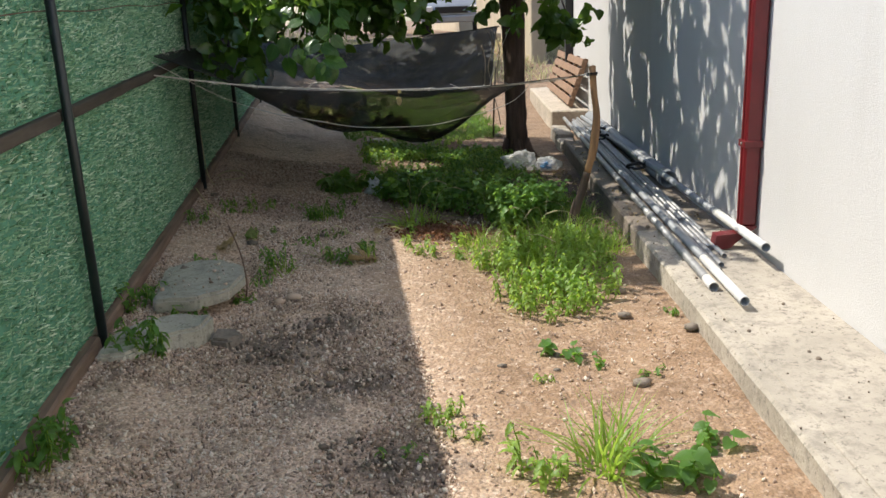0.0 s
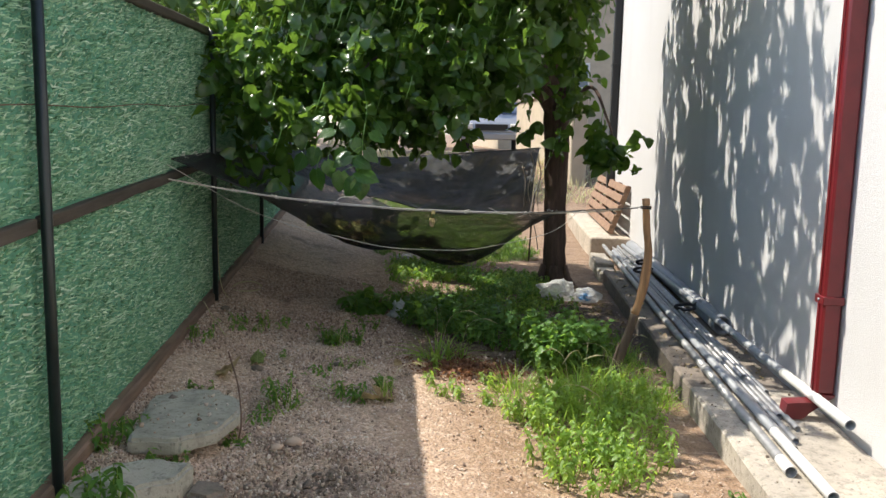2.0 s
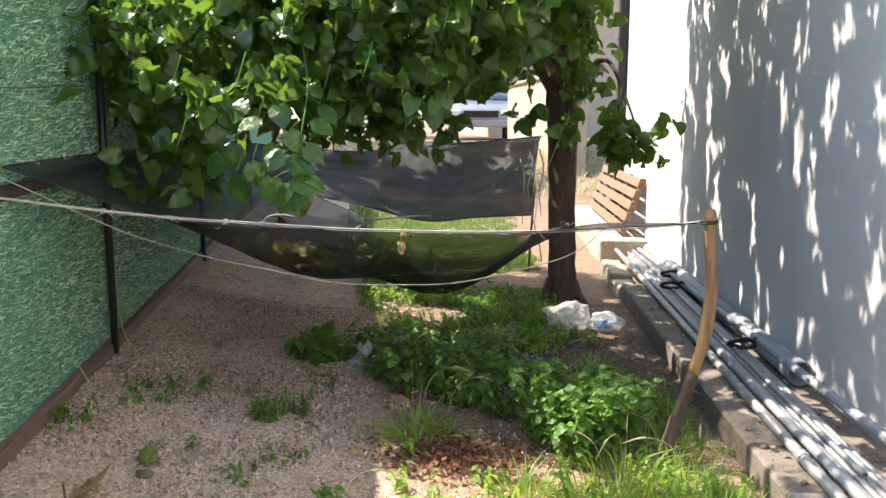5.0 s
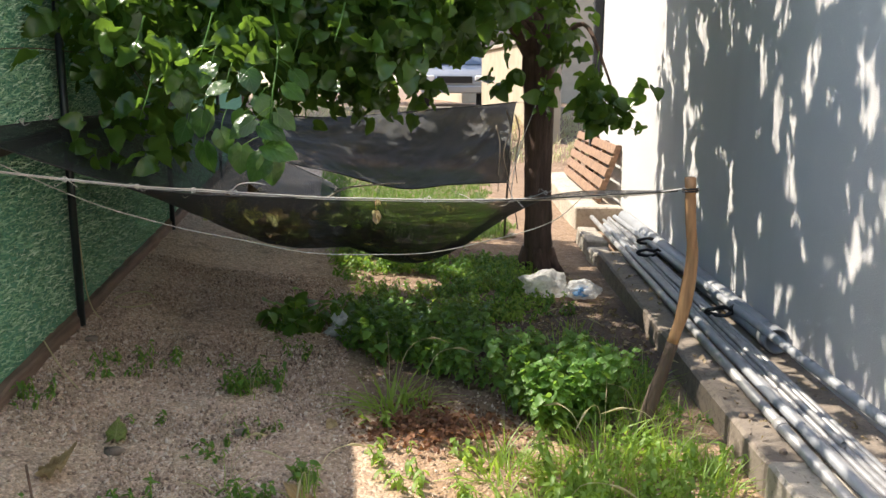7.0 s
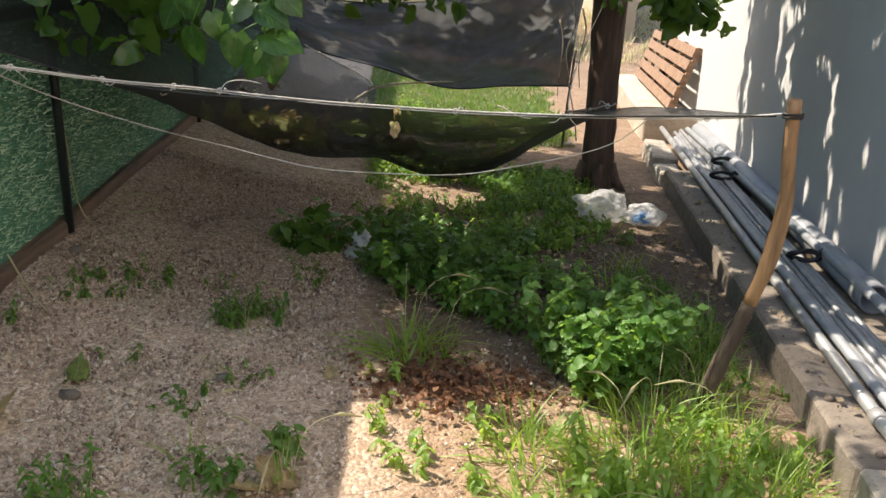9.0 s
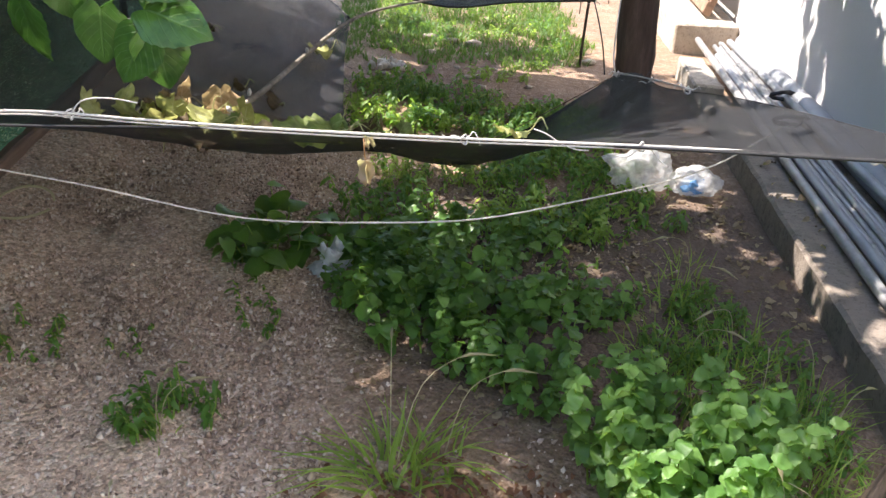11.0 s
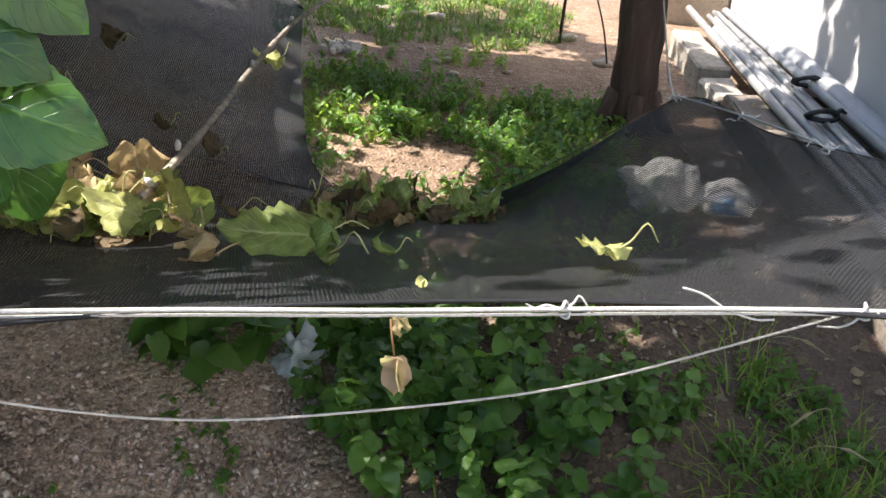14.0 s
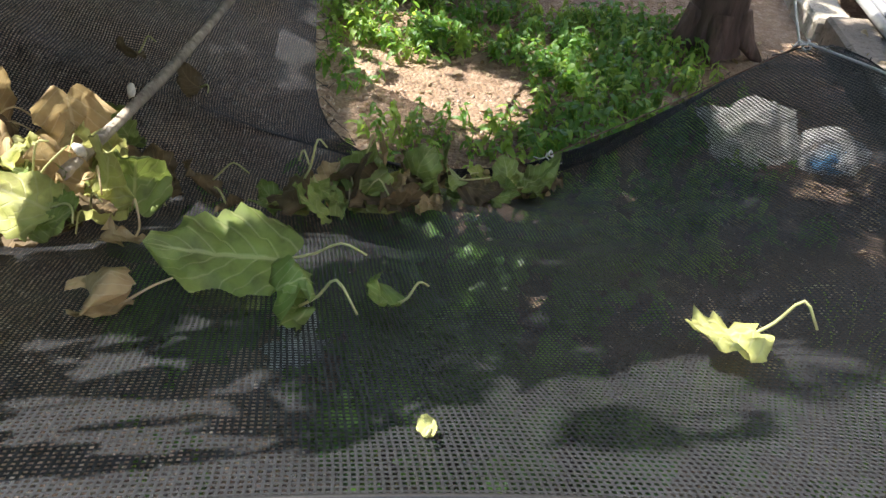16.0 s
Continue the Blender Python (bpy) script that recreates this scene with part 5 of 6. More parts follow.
def build_stones():
    slab("stone_slab", "pale flat broken concrete slab lying on the gravel", [(-0.60, 5.76), (-0.63, 6.05), (-0.64, 6.30), (-0.50, 6.37), (-0.37, 6.36), (-0.27, 6.24), (-0.245, 6.08), (-0.29, 5.87), (-0.42, 5.77)], 0.125, 0.185, M_SLAB, 2)
    slab("stone_slab", "half-buried pale concrete slab by the fence", [(-0.71, 5.28), (-0.70, 5.48), (-0.60, 5.64), (-0.44, 5.67), (-0.33, 5.62), (-0.36, 5.52), (-0.50, 5.42), (-0.60, 5.28)], 0.05, 0.150, M_SLAB, 5)
    slab("stone", "rounded stone beside the slab", [(-0.33, 5.62), (-0.24, 5.64), (-0.21, 5.56), (-0.26, 5.49), (-0.34, 5.53)], 0.02, 0.085, M_CONC_DARK, 8, "stone")
    for k, (x, y) in enumerate(((-0.55, 5.95), (-0.55, 6.25), (-0.40, 6.22), (-0.45, 6.05))):
        v, f = lump(80 + k)
        tagged(link_mesh("stone", tri_mesh("stone", v * (0.09, 0.08, 0.085) + (x, y, gz(x, y) + 0.025), f), M_CONC_DARK, None, "", True), "stone wedged under the slab", "stone", "loose stones")
    for k, (x, y, s) in enumerate(((-0.03, 6.05, 0.06), (-0.09, 6.0, 0.04), (1.42, 5.62, 0.05), (1.62, 5.38, 0.055), (1.50, 5.95, 0.06), (1.25, 4.95, 0.05), (0.98, 5.12, 0.025), (0.78, 5.18, 0.03), (-0.62, 7.95, 0.05), (-0.30, 6.98, 0.05), (0.10, 7.15, 0.04))):
        v, f = lump(30 + k)
        ob = link_mesh("stone", tri_mesh("stone", v * (s * 1.5, s * 1.1, s * 0.75) + (x, y, gz(x, y) + s * 0.2), f), M_PEBBLE if k < 2 else M_CONC_DARK, None, "", True)
        tagged(ob, "small loose stone on the bare soil", "stone", "loose stones")
    for k, (x, y, s) in enumerate(((-0.31, 7.05, 0.09), (0.38, 6.62, 0.12), (0.30, 6.60, 0.11), (0.18, 7.16, 0.05), (-0.45, 6.75, 0.12), (0.43, 7.2, 0.05), (0.36, 6.78, 0.09))):
        litter_leaf("fallen_leaf", "dark dead leaf lying on the gravel", x, y, gz(x, y) + 0.004, s, k * 1.3, M_TAN if k % 3 else M_OLIVE, 100 + k, 0.9, 0.1, "leaf", "leaves on the ground", False)
    # white crumbs on the soil behind the twig
    n = 26
    x, y = rng.normal(0.67, 0.05, n), rng.normal(11.0, 0.06, n)
    v, f = scatter(lump(7), np.stack([x, y, ground_z(x, y) + 0.015], -1), euler_turns(*(rng.uniform(0, 6.28, n) for _ in range(3))), rng.uniform(0.025, 0.065, n))
    tagged(link_mesh("white_fluff", tri_mesh("white_fluff", v, f), M_ROPE), "scatter of white fluff on the soil", "litter", kind="stuff")
    n = 45
    x, y = rng.uniform(-0.60, -0.30, n), rng.uniform(5.82, 6.32, n)
    v, f = scatter(chip(9), np.stack([x, y, np.full(n, 0.190)], -1), euler_turns(*(rng.uniform(0, 6.28, n) for _ in range(3))), rng.gamma(1.6, 0.003, n) + 0.004)
    tagged(link_mesh("slab_crumbs", tri_mesh("slab_crumbs", v, f), M_PEBBLE), "grit and crumbs lying on the flat slab", "gravel", kind="stuff")
    # dark clods where the gravel is scuffed away
    pairs = []
    for sx, sy, r, n in SCUFFS:
        n = n // 2
        a, d = rng.uniform(0, 6.28, n), r * np.abs(rng.normal(0, 0.55, n))
        x, y = sx + d * np.cos(a) * 1.25, sy + d * np.sin(a)
        s = rng.gamma(1.6, 0.0042, n) + 0.003
        pairs.append(scatter(lump(n % 5), np.stack([x, y, ground_z(x, y) - 0.004 + 0.1 * s], -1), euler_turns(*(rng.uniform(0, 6.28, n) for _ in range(3))), np.stack([s * 1.3, s * 1.2, s * 0.7], -1)))
    tagged(link_mesh("soil_clods", tri_mesh("soil_clods", *merge(pairs)), M_SOIL), "dark crumbly soil turned up in the gravel", "soil", kind="stuff")
    # crumbs and leaf bits on the ledge
    n = 220
    u, v = rng.uniform(-0.50, -0.03, n), rng.uniform(-2.5, 5.2, n)
    s = rng.gamma(1.5, 0.004, n) + 0.003
    p = np.array([HOUSE @ Vector((a, b, 0.108 if b < 1.65 else 0.100)) for a, b in zip(u, v)])
    tagged(link_mesh("ledge_crumbs", tri_mesh("ledge_crumbs", *scatter(lump(4), p, euler_turns(*(rng.uniform(0, 6.28, n) for _ in range(3))), s)), M_SOIL), "dirt crumbs and bits of mortar on the ledge", "dirt", kind="stuff")
    n = 130
    u, v = rng.uniform(-0.48, -0.05, n), rng.uniform(1.8, 5.2, n)
    p = np.array([HOUSE @ Vector((a, b, 0.112)) for a, b in zip(u, v)])
    tagged(link_mesh("ledge_litter", tri_mesh("ledge_litter", *scatter(heart_leaf(0.4, 0.5, 0.1), p, euler_turns(rng.normal(0, 0.3, n), rng.normal(0, 0.3, n), rng.uniform(0, 6.28, n)), rng.uniform(0.010, 0.030, n))), M_LITTER), "dry leaf bits lying on the ledge", "leaf litter", kind="stuff")
    # pebbles
    n = 125000
    x, y = rng.uniform(-0.72, 1.75, n), 3.4 + 6.2 * rng.random(n) ** 1.15
    bed = (x > 0.55) & (y > 7.4)
    keep = (rng.random(n) < np.where(bed, 0.12, np.where(x < 0.5, 1.0, 0.07))) & (x < 1.36 + 0.158 * (y - 4))
    for sx, sy, r, _ in SCUFFS:
        keep &= (rng.random(n) < 0.3) | (((x - sx) / 1.25) ** 2 + (y - sy) ** 2 > (0.8 * r) ** 2)
    x, y = x[keep], y[keep]
    s = np.minimum(rng.gamma(2.0, 0.0024, len(x)) + 0.0036, 0.019)
    p = np.stack([x, y, ground_z(x, y) + 0.16 * s], -1)
    turns = euler_turns(*(rng.uniform(0, 6.28, len(x)) for _ in range(3)))
    sizes = np.stack([s * 1.25, s, s * 0.75], -1)
    cut = np.array_split(np.arange(len(x)), 5)
    pairs = [scatter(chip(k), p[c], turns[c], sizes[c]) for k, c in enumerate(cut)]
    ob = link_mesh("pebbles", tri_mesh("pebbles", *merge(pairs)), M_PEBBLE, None)
    tagged(ob, "loose pale pebbles strewn over the sandy ground", "pebbles", kind="stuff")
    # rust-brown litter heap in front of the bed
    n = 900
    x, y = rng.normal(0.83, 0.16, n), rng.normal(7.22, 0.10, n)
    p = np.stack([x, y, ground_z(x, y) + 0.004 + 0.03 * rng.random(n) * np.exp(-((x - 0.83) / 0.2) ** 2)], -1)
    v, f = scatter(heart_leaf(0.4, 0.5, 0.1), p, euler_turns(rng.normal(0, 0.5, n), rng.normal(0, 0.5, n), rng.uniform(0, 6.28, n)), rng.uniform(0.008, 0.026, n))
    ob = link_mesh("leaf_litter", tri_mesh("leaf_litter", v, f), M_MULCH, None)
    tagged(ob, "rust-brown crumbled leaf litter on the soil", "leaf litter", kind="stuff")
    n = 1500
    x, y = rng.uniform(0.55, 2.15, n), rng.uniform(7.6, 10.6, n)
    p = np.stack([x, y, ground_z(x, y) + 0.006], -1)
    v, f = scatter(heart_leaf(0.4, 0.5, 0.1), p, euler_turns(rng.normal(0, 0.3, n), rng.normal(0, 0.3, n), rng.uniform(0, 6.28, n)), rng.uniform(0.01, 0.035, n))
    ob = link_mesh("leaf_litter", tri_mesh("leaf_litter", v, f), M_LITTER, None)
    tagged(ob, "scattered dry leaves under the tree", "leaf litter", kind="stuff")


def crumple(c, h, seed, amp=0.35, sub=4):
    bm = bmesh.new()
    bmesh.ops.create_icosphere(bm, subdivisions=sub, radius=1)
    for v in bm.verts:
        q = v.co.copy()
        k = 1 + amp * noise.fractal(q * 1.6 + Vector((seed, 0, 0)), 0.8, 2, 4) + 0.08 * noise.noise(q * 9)
        v.co = Vector((c[0] + h[0] * q.x * k, c[1] + h[1] * q.y * k, max(c[2] - h[2] * 0.8, c[2] + h[2] * q.z * k)))
    return bm


def build_bags():
    bag = thing("plastic_bag", "crumpled clear plastic bag with a blue print", "bag")
    z = gz(1.85, 9.28)
    part("body", crumple((1.77, 9.30, z + 0.075), (0.155, 0.12, 0.085), 3), M_BAG, bag, "", True)
    part("mouth", crumple((2.00, 9.24, z + 0.05), (0.115, 0.09, 0.06), 8), M_BAG, bag, "", True)
    part("print", crumple((1.985, 9.19, z + 0.052), (0.05, 0.045, 0.04), 5), M_BAG_BLUE, bag, "blue printed patch", True)
    rag = thing("plastic_scrap", "crumpled pale plastic scrap among the weeds", "litter")
    part("sheet", crumple((0.46, 8.36, gz(0.46, 8.36) + 0.035), (0.05, 0.035, 0.055), 12, 1.3), M_SCRAP, rag, "", True)
    ring = thing("plastic_ring", "dry plant hoop lying on the gravel", "hoop")
    pts = [(-0.58 + 0.10 * math.cos(a), 8.55 + 0.10 * math.sin(a), gz(-0.58, 8.5) + 0.012 + 0.03 * max(0, math.sin(a))) for a in np.linspace(0.3, 6.0, 30)]
    tube("hoop", pts, 0.005, M_STRAW, ring, "", 5)
    w = thing("bent_wire", "bent rusty wire standing in the gravel", "wire", "loose wires")
    tube("line", catmull([(-0.25, 6.05, 0.06), (-0.24, 6.08, 0.14), (-0.27, 6.20, 0.25), (-0.33, 6.33, 0.36)], 14), 0.0035, M_WIRE, w, "", 5)
    w = thing("bent_wire", "dry stalk leaning on the fence", "wire", "loose wires")
    tube("line", catmull([(-0.55, 8.30, 0.12), (-0.62, 8.28, 0.16), (-0.69, 8.20, 0.30), (-0.70, 8.15, 0.62)], 14), 0.003, M_STRAW, w, "", 5)
    w = thing("bent_wire", "dry stalk by the fence", "wire", "loose wires")
    tube("line", catmull([(-0.50, 7.45, 0.10), (-0.58, 7.44, 0.22), (-0.66, 7.48, 0.34)], 14), 0.003, M_STRAW, w, "", 5)


build_stones()
build_bags()


# ---- plants ----
def tuft(x, y, n, h, spread, material, label, straw=0, lean=0.5, group="grass tufts"):
    """A tuft of grass blades round a point."""
    t = thing("grass_tuft", label, "grass", group)
    a, r = rng.uniform(0, 6.28, n), spread * np.sqrt(rng.random(n))
    px, py = r * np.cos(a), r * np.sin(a)
    p = np.stack([px, py, ground_z(x + px, y + py) - gz(x, y) - 0.01], -1)
    lean_a = rng.normal(0, 0.5, n) - 0.4 * lean * r / max(spread, 1e-3)
    pairs = []
    for bend in (0.3, 0.6, 0.9):
        m = np.array([i % 3 == round(bend / 0.3) - 1 for i in range(n)])
        k = int(m.sum())
        pairs.append(scatter(blade_shape(bend, 0.022, 4), p[m], euler_turns(lean_a[m] * 0.8, rng.normal(0, 0.25, k), a[m] - math.pi / 2 + rng.normal(0, 0.6, k)), np.stack([np.full(k, 1.0) * h * 0.9, h * rng.uniform(0.6, 1.2, k), h * rng.uniform(0.45, 1.15, k)], -1)))
    ob = link_mesh("foliage", tri_mesh("foliage", *merge(pairs)), material, t, "", True)
    ob["kind"] = "stuff"
    for k in range(straw):
        b = rng.uniform(0, 6.28)
        d = np.array([math.cos(b), math.sin(b), 0])
        c = catmull([d * 0.01, d * h * 0.35 + (0, 0, h * 0.9), d * h * 0.9 + (0, 0, h * 1.05), d * h * 1.4 + (0, 0, h * 0.85)], 12)
        tube("seed_head", c, np.interp(np.arange(12), [0, 7, 8, 11], [0.0012, 0.0012, 0.005, 0.001]), M_STRAW, t, "pale bent seed head", 5)
    t.location = (x, y, gz(x, y))
    return t


def weed(x, y, n, h, spread, size, material, label, shape=None, group="weeds", category="weed"):
    """A leafy weed: stems with leaves in tiers."""
    t = thing("weed", label, category, group)
    shape = shape or heart_leaf(0.25, 0.35, 0.04)
    stems, pairs = [], []
    for _ in range(n):
        a, r = rng.uniform(0, 6.28), spread * math.sqrt(rng.random())
        b = np.array([r * math.cos(a), r * math.sin(a), 0])
        b[2] = gz(x + b[0], y + b[1]) - gz(x, y) - 0.01
        hh = h * rng.uniform(0.5, 1.1)
        top = b + np.array([0.25 * hh * math.cos(a), 0.25 * hh * math.sin(a), hh])
        stems.append(sweep([b, (b + top) / 2 + (0.01, 0, 0), top], [0.003, 0.0025, 0.0015], 4, False))
        k = max(3, int(hh / size * 2.6))
        tt = np.linspace(0.3, 1.0, k)
        p = b + (top - b) * tt[:, None]
        yaw = rng.uniform(0, 6.28) + np.arange(k) * 2.4
        turns = euler_turns(rng.normal(-0.15, 0.3, k), rng.normal(0, 0.25, k), yaw)
        pairs.append(scatter(shape, p, turns, size * rng.uniform(0.65, 1.15, k)))
    ob = link_mesh("stem", tri_mesh("stem", *merge(stems)), M_GRASS, t, "", True)
    ob["kind"] = "stuff"
    ob = link_mesh("foliage", tri_mesh("foliage", *merge(pairs)), material, t, "", True)
    ob["kind"] = "stuff"
    t.location = (x, y, gz(x, y))
    return t


def build_plants():
    narrow = heart_leaf(0.2, 0.5, 0.05)
    narrow = (narrow[0] * (0.5, 1, 1), narrow[1])
    g = "bright green grass tuft growing in the sand"
    # the big sunlit clump by the stick
    for x, y, n, h, s, st in ((1.12, 6.02, 70, 0.17, 0.15, 0), (1.30, 6.35, 100, 0.20, 0.18, 0), (1.08, 6.45, 80, 0.19, 0.16, 1), (1.28, 6.75, 120, 0.22, 0.18, 1), (1.50, 6.62, 110, 0.19, 0.16, 1), (1.02, 6.85, 80, 0.20, 0.13, 0), (1.62, 6.92, 110, 0.18, 0.14, 1), (1.42, 7.02, 110, 0.22, 0.15, 2), (0.95, 6.60, 40, 0.16, 0.10, 0), (1.38, 6.05, 50, 0.15, 0.12, 0), (1.72, 6.72, 80, 0.17, 0.10, 0), (1.62, 7.15, 60, 0.18, 0.12, 1)):
        tuft(x, y, int(n * 1.2), h * 0.95, s, M_GRASS, g, st, 1.0)
    for x, y, n, h, s in ((1.08, 5.76, 18, 0.12, 0.12), (1.25, 5.82, 20, 0.15, 0.13), (1.38, 5.95, 18, 0.15, 0.12), (1.05, 5.98, 20, 0.15, 0.13), (1.22, 6.05, 24, 0.18, 0.14), (1.42, 6.22, 22, 0.17, 0.14), (1.14, 6.28, 22, 0.19, 0.14), (1.3, 6.5, 22, 0.20, 0.16), (1.0, 6.42, 16, 0.16, 0.12), (1.2, 6.68, 16, 0.2, 0.16), (1.5, 6.5, 14, 0.15, 0.12), (1.75, 6.8, 10, 0.12, 0.1), (1.55, 6.85, 12, 0.14, 0.12)):
        weed(x, y, n, h, s, 0.036, M_GRASS, "bright feathery weed in the sunlit clump", narrow)
    # near foreground
    tuft(0.93, 4.42, 60, 0.27, 0.07, M_GRASS, "tall tuft of grass in the bare sand", 0, 0.7)
    tuft(1.02, 4.50, 24, 0.22, 0.06, M_GRASS, "tall tuft of grass in the bare sand", 0, 0.7)
    weed(0.74, 4.42, 10, 0.12, 0.08, 0.042, M_GRASS, "low leafy weed in the bare sand", narrow)
    weed(1.10, 4.28, 8, 0.14, 0.08, 0.056, M_WEED, "broad-leaved weed in the bare sand")
    weed(1.30, 4.50, 5, 0.07, 0.07, 0.05, M_WEED, "small weed by the ledge")
    weed(0.50, 4.80, 10, 0.07, 0.06, 0.032, M_GRASS, "low green weed on the sand", narrow)
    weed(0.56, 4.68, 7, 0.05, 0.05, 0.028, M_GRASS, "low green weed on the sand", narrow)
    weed(1.03, 5.28, 7, 0.06, 0.07, 0.04, M_WEED, "small dark weed on the sand")
    weed(1.14, 5.18, 4, 0.04, 0.06, 0.03, M_WEED, "small dark weed on the sand")
    weed(0.92, 5.06, 3, 0.06, 0.03, 0.03, M_GRASS, "tiny weed on the sand", narrow)
    weed(1.32, 5.05, 4, 0.04, 0.05, 0.03, M_WEED, "tiny weed on the sand", narrow)
    weed(1.65, 5.60, 5, 0.05, 0.06, 0.03, M_WEED, "moss-green cushion by the ledge", narrow)
    # small green weeds in front of the bed
    for x, y, n, h, s in ((0.62, 6.98, 8, 0.07, 0.08), (0.68, 6.80, 9, 0.08, 0.08), (0.92, 6.95, 8, 0.08, 0.09), (0.86, 6.72, 7, 0.06, 0.07), (0.60, 7.25, 5, 0.08, 0.05)):
        weed(x, y, n, h, s, 0.04, M_GRASS, "low bright weed on the sunlit soil", narrow)
    tuft(0.66, 7.42, 60, 0.24, 0.09, M_GRASS, "grass tuft at the edge of the bed", 2, 0.9)
    tuft(0.78, 7.48, 40, 0.2, 0.08, M_GRASS, "grass tuft at the edge of the bed", 1, 0.9)
    # broad-leaved bed under the cloth
    for k in range(48):
        x, y = rng.uniform(0.52, 1.36), rng.uniform(7.62, 8.75)
        if noise.noise(Vector((x * 4.0, y * 4.0, 6))) < -0.12 or y < 7.70 + 0.25 * abs(x - 0.95):
            continue
        if y < 7.62 + 0.35 * max(0, 0.75 - x):
            continue
        weed(x, y, 11, 0.20 if y < 8.1 else 0.13, 0.13, rng.uniform(0.036, 0.056), M_BED, "broad-leaved green weed in a dense bed", heart_leaf(0.25, 0.35, 0.06, 0.02), "bed of weeds")
    for k in range(5):
        x, y = rng.uniform(0.18, 0.45), rng.uniform(8.4, 8.65)
        weed(x, y, 5, 0.13, 0.12, 0.09, M_BED, "dark broad-leaved weed in the shade", None, "bed of weeds")
    for x, y in ((1.26, 7.32), (1.40, 7.27), (1.35, 7.44), (1.20, 7.44), (1.50, 7.36), (1.30, 7.20)):
        weed(x, y, 20, 0.30, 0.085, 0.042, M_NETTLE, "tall leafy nettle-like weed beside the stick", heart_leaf(0.3, 0.3, 0.07, 0.035), "bed of weeds")
    for x, y, n in ((1.45, 7.9, 50), (1.6, 7.8, 60), (1.72, 7.95, 50), (1.55, 8.2, 40), (1.75, 7.5, 50), (1.65, 7.35, 50), (1.82, 7.7, 30), (1.40, 7.62, 50)):
        tuft(x, y, n, 0.17, 0.13, M_GRASS, "arching grass tuft beside the ledge", 0, 1.0)
    for k in range(16):
        x, y = rng.uniform(1.35, 1.9), rng.uniform(7.3, 8.5)
        weed(x, y, 5, 0.08, 0.1, 0.03, M_WEED, "low weed on the dark soil", narrow)
    # ground cover under the tree
    for k in range(170):
        x, y = rng.uniform(0.50, 1.80), rng.uniform(8.75, 10.75)
        if (0.60 < x < 1.08 and 9.36 < y < 9.88) or (y > 10.3 and x > 1.2):
            continue
        weed(x, y, 10, 0.085, 0.12, rng.uniform(0.03, 0.048), M_WEED if k % 3 else M_GRASS, "low green ground-cover weed", narrow, "ground cover")
    # weeds in the gravel on the fence side
    for x, y, n, h, s, z in ((0.12, 7.55, 16, 0.13, 0.10, 0.035), (0.05, 7.58, 9, 0.09, 0.08, 0.03), (-0.45, 7.74, 10, 0.07, 0.10, 0.03), (-0.30, 7.86, 10, 0.08, 0.10, 0.03), (-0.55, 7.62, 6, 0.05, 0.08, 0.03), (0.0, 7.0, 9, 0.05, 0.09, 0.03), (0.19, 6.62, 9, 0.10, 0.07, 0.035), (0.36, 6.76, 8, 0.09, 0.06, 0.035), (0.17, 7.18, 7, 0.05, 0.06, 0.028), (-0.64, 7.26, 8, 0.09, 0.07, 0.03), (-0.12, 6.50, 9, 0.14, 0.07, 0.028), (-0.58, 5.36, 14, 0.12, 0.08, 0.045), (-0.44, 5.72, 8, 0.09, 0.05, 0.04), (-0.70, 5.86, 12, 0.11, 0.08, 0.04), (-0.62, 5.95, 8, 0.08, 0.07, 0.035), (-0.72, 4.60, 16, 0.14, 0.10, 0.045), (-0.26, 6.02, 6, 0.07, 0.05, 0.035), (-0.50, 6.55, 6, 0.05, 0.07, 0.03), (-0.24, 7.25, 5, 0.04, 0.06, 0.025), (0.30, 8.05, 7, 0.06, 0.08, 0.03), (0.22, 8.2, 6, 0.05, 0.07, 0.03), (-0.05, 7.9, 5, 0.04, 0.08, 0.025), (-0.2, 6.25, 6, 0.08, 0.05, 0.03), (0.35, 4.58, 4, 0.05, 0.06, 0.03)):
        weed(x, y, n, h, s, z, M_WEED, "small dark green weed in the gravel", narrow)
    for x, y, n, h in ((-0.10, 6.42, 16, 0.16), (0.10, 6.72, 14, 0.14), (0.36, 6.62, 14, 0.16), (0.08, 7.22, 6, 0.07), (0.10, 7.5, 8, 0.12)):
        tuft(x, y, n, h, 0.05, M_GRASS, "wispy grass in the gravel", 2 if y > 6.6 else 0, 1.0)
    # lawn behind
    n = 26000
    x, y = rng.uniform(0.3, 2.5, n), rng.uniform(10.6, 16, n)
    edge = np.array([noise.noise(Vector((p * 2.3, q * 2.3, 1))) + 0.6 * noise.noise(Vector((p * 7, q * 7, 2))) for p, q in zip(x, y)])
    keep = (x < 2.05 + 0.1 * (y - 12) + 0.25 * edge) & (y > 11.25 + 0.5 * edge)
    x, y = x[keep], y[keep]
    p = np.stack([x, y, ground_z(x, y) - 0.005], -1)
    n = len(x)
    v, f = scatter(blade_shape(0.6, 0.06, 3), p, euler_turns(rng.normal(0, 0.4, n), rng.normal(0, 0.3, n), rng.uniform(0, 6.28, n)), rng.uniform(0.035, 0.10, n))
    ob = link_mesh("lawn", tri_mesh("lawn", v, f), M_LAWN, None)
    tagged(ob, "sunlit patch of rough green grass", "grass", kind="stuff")
    for k in range(46):
        x, y = rng.uniform(0.5, 2.1), rng.uniform(10.9, 13.0)
        weed(x, y, 9, 0.07, 0.13, rng.uniform(0.03, 0.05), M_GRASS if k % 2 else M_WEED, "low leafy weed in the rough grass", narrow, "ground cover")
